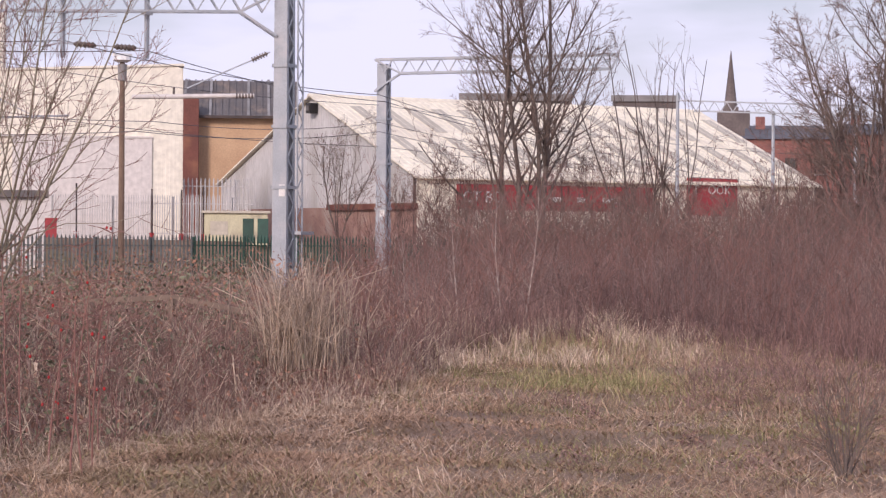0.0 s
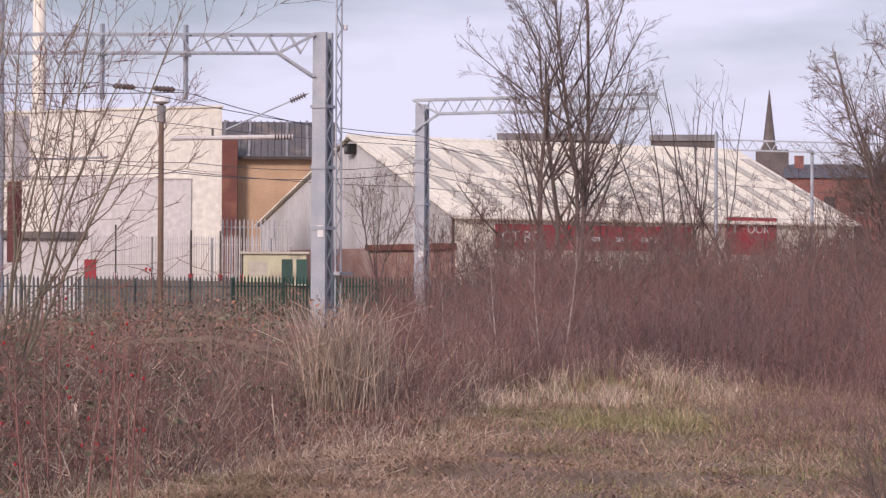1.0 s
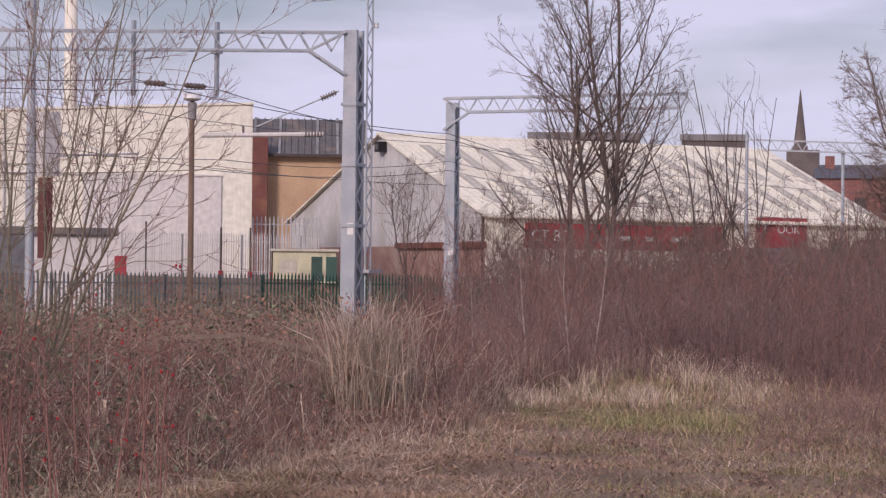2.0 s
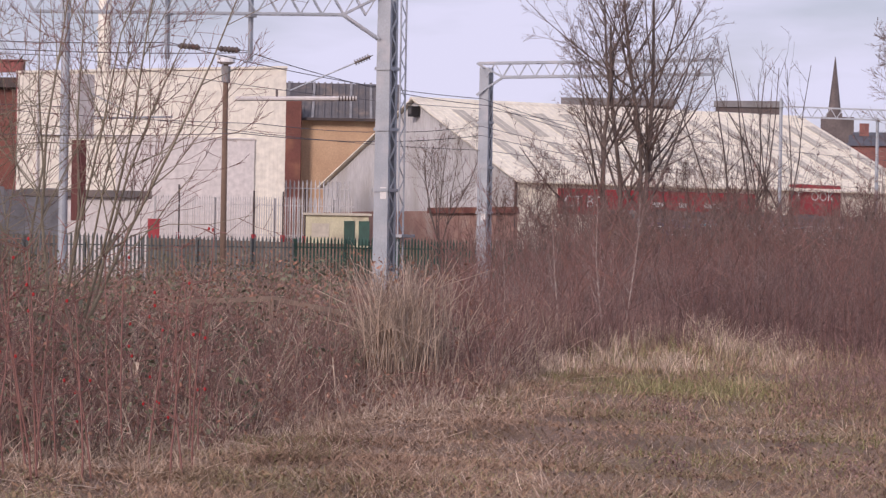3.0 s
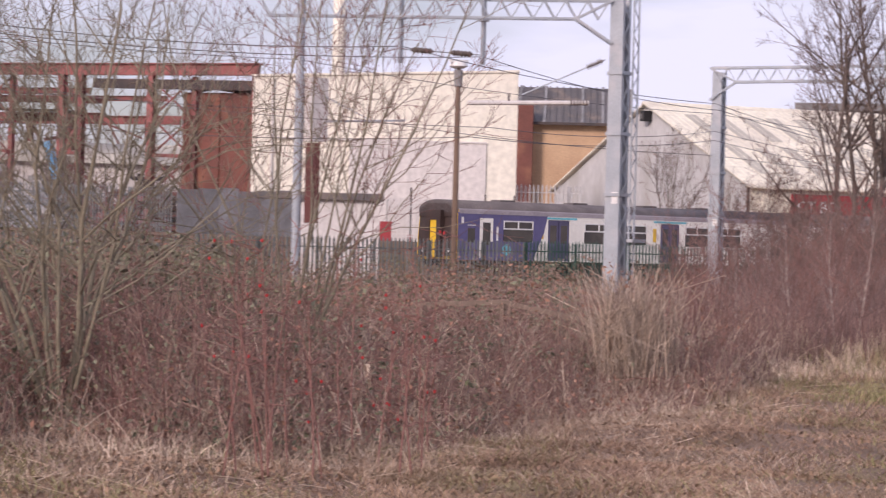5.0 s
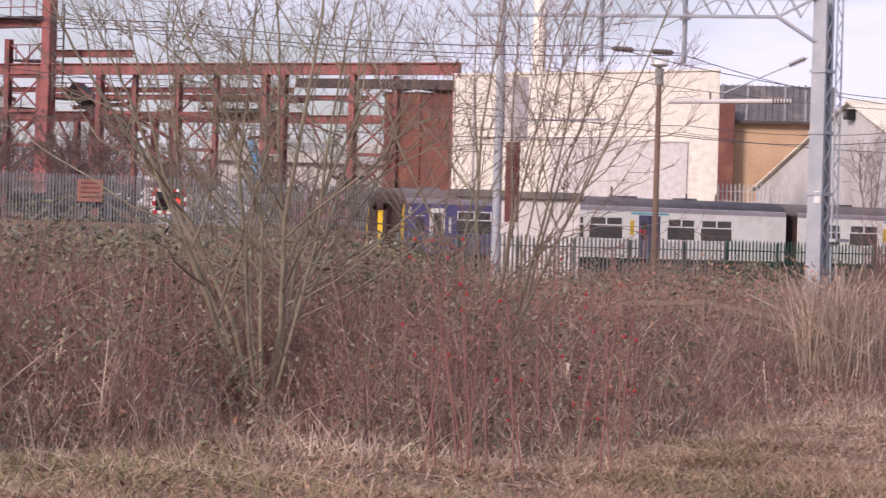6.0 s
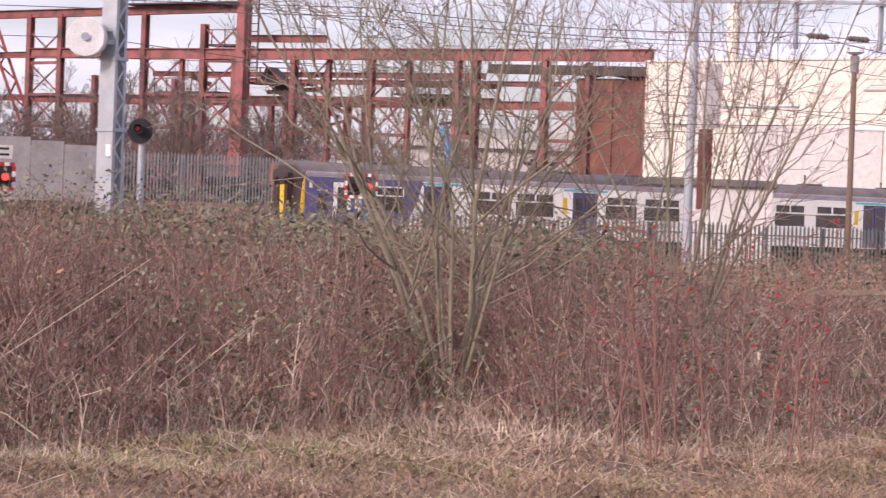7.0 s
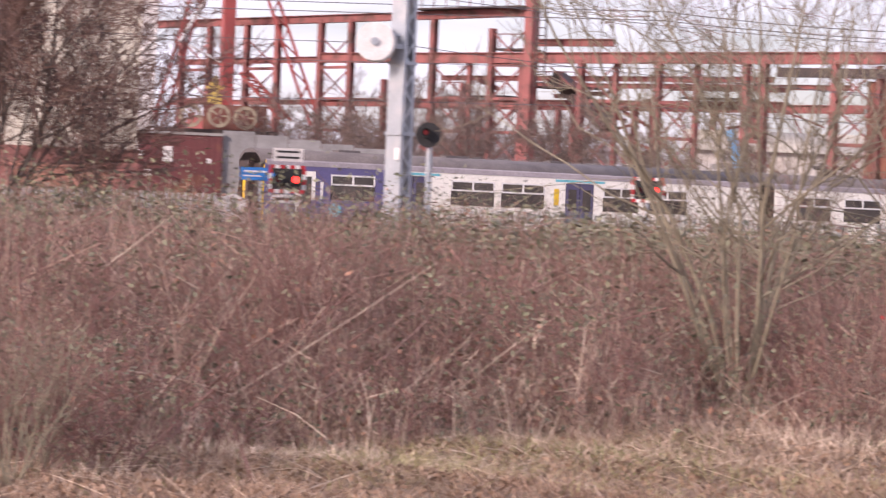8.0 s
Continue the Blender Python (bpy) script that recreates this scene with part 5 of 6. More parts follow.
    stuff("green_grass", [blades(x, y, rng.uniform(.06, .24, len(x)) * (.5 + .8 * clumped(x, y, .5)), rng.uniform(.0025, .0055, len(x)), .5, .5)], "grass_sward", "yellow-green grass at the foot of a mound", "grass")
    x, y = rng.normal(27.3, 2.2, 1200), rng.normal(24.0, 1.5, 1200)
    stuff("green_grass", [blades(x, y, rng.uniform(.1, .5, len(x)) * (.4 + .9 * clumped(x, y, .6)), rng.uniform(.003, .006, len(x)), .35, .4)], "grass_sward", "yellow-green blades among pale tussocks", "grass")
    a, d = rng.uniform(43, 58, 9000), rng.uniform(13, 21, 9000)
    x, y = np.sin(np.radians(a)) * d, np.cos(np.radians(a)) * d
    keep = rng.random(len(a)) < np.clip(1.6 * clumped(x + 4, y + 1, 1.1) - .75, 0, 1)
    x, y = x[keep], y[keep]
    stuff("green_grass", [blades(x, y, rng.uniform(.02, .08, len(x)), rng.uniform(.002, .004, len(x)), .7, .5)], "grass_sward", "thin patches of short green grass", "grass")
    x, y = rng.normal(5.7, .3, 1100), rng.normal(14.1, .3, 1100)
    stuff("green_grass", [blades(x, y, rng.uniform(.05, .16, len(x)), rng.uniform(.002, .0045, len(x)), .6, .5)], "grass_sward", "tuft of fresh green grass at the weeds' edge", "grass")
    # pale tussocks on the mound
    tx, ty, th = [], [], []
    x, y = rng.normal(27.6, 1.9, 2400), rng.normal(24.4, 1.3, 2400)
    stuff("grass_tussocks", [blades(x, y, rng.uniform(.08, .42, len(x)) * (.4 + clumped(x, y, .5)), rng.uniform(.0025, .005, len(x)), .45, .4)], "grass_dry", "brown rough grass between pale tussocks", "grass")
    rr = random.Random(4)
    for cx, cy, hh in ((21.3, 21.2, .2), (22.5, 22.2, .24), (24.0, 23.6, .34), (27.0, 25.2, .48), (28.2, 25.9, .5), (29.1, 26.5, .6), (30.0, 26.9, .55), (30.5, 27.2, .5), (29.9, 26.1, .72), (29.5, 25.6, .75), (28.6, 24.6, .62), (27.7, 23.6, .5), (28.2, 23.5, .45), (27.4, 22.3, .4), (23.4, 23.1, .38), (24.8, 24.8, .5), (23.9, 23.0, .3), (25.9, 24.3, .42), (26.3, 23.3, .35), (24.9, 22.0, .3), (29.2, 24.0, .5), (30.8, 25.0, .55), (25.2, 23.2, .4), (28.0, 27.2, .6), (31.5, 26.0, .6)):
        n = rr.randint(110, 300)
        s = rr.uniform(.1, .24)
        tx.append(rng.normal(cx, s, n)), ty.append(rng.normal(cy, s, n)), th.append(.9 * hh * rng.uniform(.3, 1.15, n))
    x, y, h = np.concatenate(tx), np.concatenate(ty), np.concatenate(th)
    stuff("grass_tussocks", [blades(x, y, h, rng.uniform(.003, .008, len(x)), .32, .35)], "straw", "pale straw-coloured grass tussocks on a low mound", "grass")
    # clump of tall bleached stalks
    n = 400
    x, y = rng.normal(18.65, .27, n), rng.normal(20.6, .27, n)
    stuff("tall_stalks", stems(x, y, rng.uniform(.6, 1.5, n), rng.uniform(.005, .0105, n), .11, .12, 5, 1), "straw", "clump of tall bleached dead stalks", "stalks")
    # dug-up clods of dark soil
    for cx, cy, r in ((20.2, 15.8, .24), (20.9, 16.7, .16), (19.0, 17.0, .14), (15.0, 11.6, .2), (17.4, 15.3, .1), (18.2, 12.7, .14), (16.2, 13.1, .09), (13.4, 11.9, .12)):
        n = 300
        x, y = rng.normal(cx, r, n), rng.normal(cy, r, n)
        z = ground_z(x, y) + np.clip(.2 - ((x - cx) ** 2 + (y - cy) ** 2) / r ** 2 * .1, 0, .3) * rng.random(n)
        tri_stuff("molehill_litter", [leaves(x, y, z, rng.uniform(.008, .018, n))], "thicket", "heap of dark dead stems and soil", "heap")


build_undergrowth()


# ---------- trees and shrubs ----------
def grow(seed, base, n_stems, height, r0, spread, levels, kids, twig_r, up=.35, wob=.12, lean=(0, 0), child_len=.5, last=2, fan=(.35, .95)):
    """Bare branching plant: returns polylines by level, as (points, radii)."""
    rnd = random.Random(seed)
    out = [[] for _ in range(levels)]

    def limb(p, d, length, r, lev):
        k = 6 if lev < 2 else (4 if lev < levels - 1 else last)
        pts, rr = [p.copy()], [r]
        for i in range(1, k):
            d = (d + Vector((rnd.gauss(0, wob), rnd.gauss(0, wob), rnd.gauss(0, wob) + up * .18))).normalized()
            p = p + d * (length / (k - 1))
            pts.append(p.copy())
            rr.append(max(twig_r * .6, r * (1 - .75 * i / (k - 1))))
        out[lev].append((pts, rr))
        if lev + 1 >= levels:
            return
        for c in range(kids[lev]):
            s = rnd.uniform(.22, .98)
            f = s * (k - 1)
            i = min(k - 2, int(f))
            q = pts[i].lerp(pts[i + 1], f - i)
            ax = (pts[i + 1] - pts[i]).normalized()
            o = ax.orthogonal().normalized()
            o.rotate(Matrix.Rotation(rnd.uniform(0, 6.28), 3, ax))
            ang = rnd.uniform(*fan)
            nd = (ax * math.cos(ang) + o * math.sin(ang)).normalized()
            limb(q, nd, length * child_len * rnd.uniform(.55, 1.15) * (1.15 - .55 * s), max(twig_r, rr[i] * .55), lev + 1)

    for i in range(n_stems):
        a = 6.283 * i / n_stems + rnd.uniform(-.5, .5)
        d = Vector((math.cos(a) * spread * rnd.uniform(.3, 1) + lean[0], math.sin(a) * spread * rnd.uniform(.3, 1) + lean[1], 1)).normalized()
        p = Vector(base) + Vector((math.cos(a), math.sin(a), 0)) * r0 * 1.5 * (n_stems > 1)
        limb(p, d, height * rnd.uniform(.8, 1.05), r0 * rnd.uniform(.7, 1.0), 0)
    return out


def tree(name, label, bark, twig, at, n_stems, height, r0, spread, levels, kids, twig_r=.006, seed=1, category="tree", limbs=False, **more):
    x, y = at
    ob = thing(name, pose(x, y, float(ground_z(x, y)) - .08), label, category, "trees and shrubs", land=False)
    lev = grow(seed, (0, 0, 0), n_stems, height, r0, spread, levels, kids, twig_r, **more)
    for k, lines in enumerate(lev):
        if not lines:
            continue
        m = len(lines[0][0])
        pts = np.array([[tuple(p) for p in pp] for pp, _ in lines])
        rad = np.array([rr for _, rr in lines])
        if k == 0 or (k == 1 and limbs):
            for q in range(len(lines)):
                v, f = tubes(pts[q:q + 1], rad[q:q + 1], 8 if k == 0 else 5)
                part("trunk" if k == 0 else "limb", fast_mesh("limb", v, f, bark), "", ob)
        else:
            v, f = tubes(pts, rad, 5 if k == 1 else 3)
            tagged(part("crown", fast_mesh("crown", v, f, bark if k == 1 else twig), "", ob), kind="stuff")
    return ob


tree("bare_tree", "leafless round-crowned tree with grey-brown bark", "bark_mid", "twig_brown", (64.2, 59.96), 2, 11.0, .13, .05, 5, (17, 8, 5, 3), .007, 3, limbs=True, child_len=.46, wob=.07, up=.4, fan=(.4, .95))
tree("bare_tree", "leafless round-crowned tree with grey-brown bark", "bark_mid", "twig_brown", (65.0, 59.4), 2, 13.0, .14, .07, 5, (18, 8, 5, 3), .007, 9, limbs=True, child_len=.44, wob=.07, up=.4, fan=(.4, .95))
tree("willow_shrub", "large leafless many-stemmed willow shrub", "bark", "bark", (10.5, 18.72), 13, 4.5, .029, .56, 4, (9, 5, 3), .0036, 8, "shrub", True, up=.34, wob=.16, child_len=.56, last=4)
tree("sapling_clump", "leafless sapling clump with slim reddish stems", "bark", "cane", (14.1, 20.65), 10, 4.8, .022, .6, 4, (9, 6, 3), .0034, 12, "shrub", True, child_len=.5, last=3)
tree("bare_tree", "dense leafless tree with fine pinkish twigs", "bark_mid", "twig_brown", (70.6, 48.0), 8, 11.0, .12, .5, 4, (13, 10, 9), .0075, 27, up=.2, child_len=.42, wob=.1)
tree("bare_tree", "dense leafless tree with fine pinkish twigs", "bark_mid", "twig_brown", (72.6, 44.2), 8, 11.5, .12, .5, 4, (13, 10, 9), .0075, 29, up=.2, child_len=.42, wob=.1)
tree("bare_tree", "broad dense leafless tree with drooping fine twigs", "bark_mid", "twig_brown", (68.6, 47.6), 9, 8.6, .09, .6, 4, (12, 10, 7), .007, 31, up=.12, child_len=.42, wob=.11)
tree("bush", "dense dark leafless bush below the trees", "bark_dark", "twig_red", (69.2, 48.2), 9, 3.6, .04, .6, 4, (10, 9, 5), .008, 34, "shrub")
tree("bush", "twiggy leafless pinkish bush at the thicket's edge", "bark_dark", "twig_red", (67.5, 50.2), 7, 3.8, .04, .6, 4, (8, 8, 5), .007, 25, "shrub")
tree("bare_tree", "dense leafless dark twiggy tree", "bark_dark", "twig_red", (12.6, 58.7), 12, 7.8, .06, .55, 4, (12, 9, 6), .0105, 33, up=.2)
tree("bare_tree", "dense leafless dark twiggy tree", "bark_dark", "twig_red", (10.3, 59.0), 11, 8.2, .06, .5, 4, (12, 9, 6), .0105, 35, up=.2)
tree("bush", "twiggy leafless brown bush below a tree", "bark_dark", "twig_red", (14.9, 57.5), 10, 5.6, .028, .42, 4, (11, 8, 5), .008, 37, "shrub")
tree("bush", "low leafless bush of thin arching shoots in the grass", "bark_mid", "cane", (14.5, 10.35), 20, .8, .007, .5, 3, (4, 2), .003, 43, "shrub", last=3)
for k, (bx, by, bh) in enumerate(((2.95, 12.95, .95), (3.25, 13.6, 1.05), (2.75, 13.3, 1.1))):
    tree("bush", "leafless bush of grey-green arching stems", "bark", "cane", (bx, by), 12, bh, .007, .6, 3, (5, 3), .0022, 45 + k, "shrub", last=3)
tree("small_tree", "small leafless tree before the shed", "bark_dark", "twig_brown", (95.3, 102.2), 6, 6.2, .045, .45, 4, (8, 6, 4), .0075, 41)
for k, (sx, sy, sh) in enumerate(((64.8, 55.0, 8.6), (65.1, 54.7, 9.2), (65.3, 54.3, 9.8), (65.7, 54.0, 9.0), (66.0, 53.8, 7.8))):
    tree("poplar_shoot", "slim upright leafless poplar shoot", "bark_dark", "twig_red", (sx, sy), 2, sh, .05, .06, 3, (9, 3), .006, 60 + k, up=.6, child_len=.3)
tree("birch_sapling", "slim leafless birch sapling", "bark_dark", "twig_red", (66.35, 53.1), 1, 8.6, .06, .02, 3, (16, 5), .006, 72, child_len=.2, up=.5)
for k, (bx, by, bh) in enumerate(((28.4, 26.75, 2.3), (27.7, 27.0, 2.1), (28.75, 26.6, 2.3), (27.0, 27.5, 1.9))):
    tree("birch_sapling", "thin pale-barked birch stem in the thicket", "birch", "thicket", (bx, by), 1, bh, .016, .01, 3, (8, 4), .004, 80 + k, child_len=.3, wob=.05, up=.6)
for k, (bx, by, bh) in enumerate(((50, 117.8, 5.5), (54, 116.2, 4.6), (47, 119, 5.8), (58.5, 114.5, 4.0), (63, 112.5, 3.6), (44, 119.5, 4.5), (40, 119, 4.6), (52, 111, 4.2), (47.5, 112, 4.4), (43, 113, 4.0), (57, 109, 3.2), (61.5, 107.5, 2.8), (66.5, 109.5, 3.0), (39, 108, 3.6))):
    tree("yard_bush", "dull brown leafless scrub bush in the yard", "bark_mid", "twig_brown", (bx, by), 9, bh * (1.1 if bx < 55 else 1), .05, .6, 4, (7, 7, 4) if bx < 55 else (6, 6, 3), .013 if bx < 55 else .011, 90 + k, "shrub")
for k, (bx, by, bh) in enumerate(((52.5, 47.5, 3.0), (55, 45, 3.2), (49.0, 46.0, 2.6), (57.5, 43, 3.6), (53.5, 52.0, 3.2), (57.5, 53.5, 4.2), (61, 51.0, 4.4), (60.0, 46.5, 4.4), (62.5, 47.5, 5.0), (63.0, 43.5, 5.2), (58.5, 40.5, 4.4), (61.0, 56.5, 3.8), (63.5, 54.0, 4.0), (55.5, 56.0, 2.8), (66.5, 57.0, 4.0), (62.0, 59.5, 5.6), (63.2, 61.5, 5.2), (66.3, 58.0, 6.0), (67.2, 56.6, 5.8), (68.0, 55.0, 5.6), (61.0, 62.0, 4.6), (67.5, 60.5, 6.0), (69.0, 53.0, 5.6), (69.5, 50.5, 6.2), (70.0, 48.8, 6.4), (68.5, 46.5, 6.0), (71.0, 51.5, 6.5), (72.0, 49.0, 7.0), (65.5, 47.0, 5.4), (66.0, 49.0, 5.2))):
    tree("thicket_bush", "tall leafless reddish bush in the thicket", "bark_dark", "twig_red" if k > 14 else "thicket", (bx, by), 6, bh * (.92 if bx < 68 else .66), .028, .35, 4, (7, 6, 3), .006, 110 + k, "shrub")


# ---------- crossing and railside things ----------
def wigwag(x, y, z, rz, label):
    """Level-crossing light unit: black board with red and white border and two red lamps."""
    w = thing("crossing_light", pose(x, y, 0, rz=rz), label, "crossing lights", "level crossing lights")
    part("post", Shape().tube((0, .1, -.2), (0, .1, z + .4), .06, n=10), "galv", w)
    board = part("board", Shape().box(-.44, .44, -.02, .02, z - .28, z + .3), "black", w)
    for i in range(7):
        for zz in (z - .33, z + .35):
            part("border_tile", Shape().box(-.49 + i * .14, -.35 + i * .14, -.03, .015, zz - .05, zz + .05), "white" if i % 2 else "sign_red", board)
    for i in range(4):
        for xx in (-.47, .47):
            part("border_tile", Shape().box(xx - .05, xx + .05, -.03, .015, z - .28 + i * .145, z - .135 + i * .145), "sign_red" if i % 2 else "white", board)
    for s, lit in ((-1, False), (1, True)):
        part("lamp", Shape().tube((s * .24, -.05, z), (s * .24, -.02, z), .1, n=14), "lamp_red" if lit else "lens_dark", board, "lit red lamp" if lit else "dark red lamp")
        part("lamp_hood", Shape().ring((s * .24, -.12, z), (0, 1, 0), .1, .125, .2, 14), "black", board)
    part("amber_lamp", Shape().tube((0, -.05, z - .17), (0, -.02, z - .17), .08, n=12), "black", board)
    return w


first = wigwag(22.55, 66.25, 2.08, -18, "red and white bordered crossing lights with one lamp lit")
part("upper_sign", Shape().box(-.42, .42, -.03, .0, 2.58, 2.95), "lilac", first, "grey plate with unreadable bars")
for dz in (2.66, 2.82):
    part("sign_bar", Shape().box(-.32, .32, -.036, -.03, dz, dz + .06), "black", first)
part("lower_sign", Shape().box(-.42, .42, -.03, .0, 1.42, 1.66), "white", first, "white plate with unreadable bars")
part("sign_bar", Shape().box(-.34, .34, -.036, -.03, 1.5, 1.57), "black", first)
wigwag(35.4, 69.45, 2.3, -26, "red and white bordered crossing lights seen among twigs")

sign = thing("direction_sign", pose(21.76, 66.5, 0, rz=-18), "blue arrow-shaped direction sign with unreadable white bars", "road sign")
part("post", Shape().tube((.1, .06, -.2), (.1, .06, 2.3), .045), "galv", sign)
panel = part("panel", Shape().prism([(-.48, 2.02), (.32, 2.02), (.5, 2.2), (.32, 2.38), (-.48, 2.38)], "y", -.02, .01), "road_blue", sign)
part("sign_bar", Shape().box(-.38, .25, -.026, -.02, 2.24, 2.29), "white", panel)
part("sign_bar", Shape().box(-.38, .1, -.026, -.02, 2.12, 2.16), "white", panel)
box = thing("control_cabinet", pose(21.3, 67.2, -.1, rz=-18), "pale grey crossing control cabinet", "cabinet")
part("body", Shape().box(-.45, .45, -.3, .3, 0, 1.55).prism([(-.5, 1.55), (.5, 1.55), (0, 1.72)], "y", -.35, .35), "lilac", box)
part("door", Shape().box(-.4, .4, -.325, -.3, .15, 1.45), "lilac", box)

hut = thing("trackside_hut", pose(57.1, 83.3, -.5, rz=-36), "pale grey rendered trackside hut with a dark flat roof", "hut")
part("wall", Shape().box(0, 3.4, 0, 2.0, 0, 3.65), "lilac", hut)
part("roof", Shape().box(-1.6, 3.55, -.25, 2.3, 3.65, 3.92), "darkroof", hut, "dark overhanging flat roof")
part("door", Shape().box(.5, 1.4, -.03, .0, .1, 2.1), "lilac", hut)
cab = thing("red_cabinet", pose(72.0, 97.9, 1.45, rz=-36), "red painted steel cabinet in the works yard", "cabinet")
part("body", Shape().box(-.62, .62, -.3, .3, 0, 1.0), "redsign", cab)
part("lid", Shape().box(-.66, .66, -.34, .34, 1.0, 1.07), "redsign", cab)
gh = thing("site_hut", pose(82.3, 98.3, 1.4, rz=-41), "pale yellow site hut with green doors", "hut")
part("wall", Shape().box(0, 3.2, 0, 2, 0, 1.62), "site_cream", gh)
part("roof", Shape().box(-.15, 3.35, -.15, 2.2, 1.62, 1.74), "rooflight", gh)
for x in (1.95, 2.7):
    part("door", Shape().box(x, x + .55, -.04, 0, .1, 1.35), "green", gh, "green door")
part("hatch", Shape().box(.3, 1.2, -.03, 0, .5, 1.2), "rooflight", gh)
for px, py, pz in ((78.23, 103.6, 4.2), (80.2, 102.4, 3.96), (81.39, 101.4, 4.0), (82.6, 100.5, 4.0), (83.5, 99.8, 4.2)):
    p = thing("rusty_post", pose(px, py, 1.4), "thin rusty steel post with a red foot", "post", "rusty posts")
    part("shaft", Shape().tube((0, 0, 0), (0, 0, pz - 1.2), .045), "darksteel", p)
    part("foot", Shape().box(-.09, .09, -.09, .09, 0, .55), "redsign", p)

# slim ladder mast behind the first lattice mast
lad = thing("ladder_mast", pose(52.3, 57.9, -.1, rz=17), "slim grey lattice communications mast", "mast")
for s in (-.16, .16):
    part("leg", Shape().tube((s, 0, 0), (s, 0, 13), .03), "galv", lad)
for i in range(30):
    part("brace", Shape().bar((-.16 if i % 2 else .16, 0, .4 + i * .42), (.16 if i % 2 else -.16, 0, .82 + i * .42), .025), "galv", lad)
part("platform", Shape().box(-.4, .4, -.3, .3, 1.95, 2.05), "galv", lad)
part("lamp", Shape().tube((.35, 0, 9.6), (.35, 0, 9.75), .09), "white", lad)

# fallen sleeper in the grass
log = thing("timber_rail", pose(20.9, 27.6, .18), "weathered timber rail fallen across brambles", "timber")
part("rail", Shape().bar((0, 0, .55), (1.0, -.75, .62), .05, .07), "straw_wood", log)
part("rail", Shape().bar((1.0, -.75, .62), (1.95, -1.6, .38), .05, .07), "straw_wood", log)
part("stake", Shape().bar((.12, -.09, -.3), (.12, -.09, .55), .1), "straw_wood", log)
part("stake", Shape().bar((1.02, -.77, -.3), (1.02, -.77, .6), .09), "straw_wood", log)

# arm brackets beside the third mast
br = thing("cantilever_arm", pose(17.2, 63.75, 0), "pale grey tubular cantilever arms", "cantilever arm")
o = Vector((17.2, 63.75, 0))
for p, q, r in (((14.0, 64.5, 5.43), (14.75, 64.33, 5.25), .035), ((18.45, 63.36, 5.5), (19.1, 63.2, 6.7), .05), ((18.69, 63.3, 5.45), (19.5, 63.05, 5.03), .03), ((13.3, 64.7, 5.2), (14.0, 64.5, 5.43), .035), ((13.4, 64.6, 5.6), (14.1, 64.45, 6.4), .05)):
    part("tube", Shape().tube(Vector(p) - o, Vector(q) - o, r), "white", br)


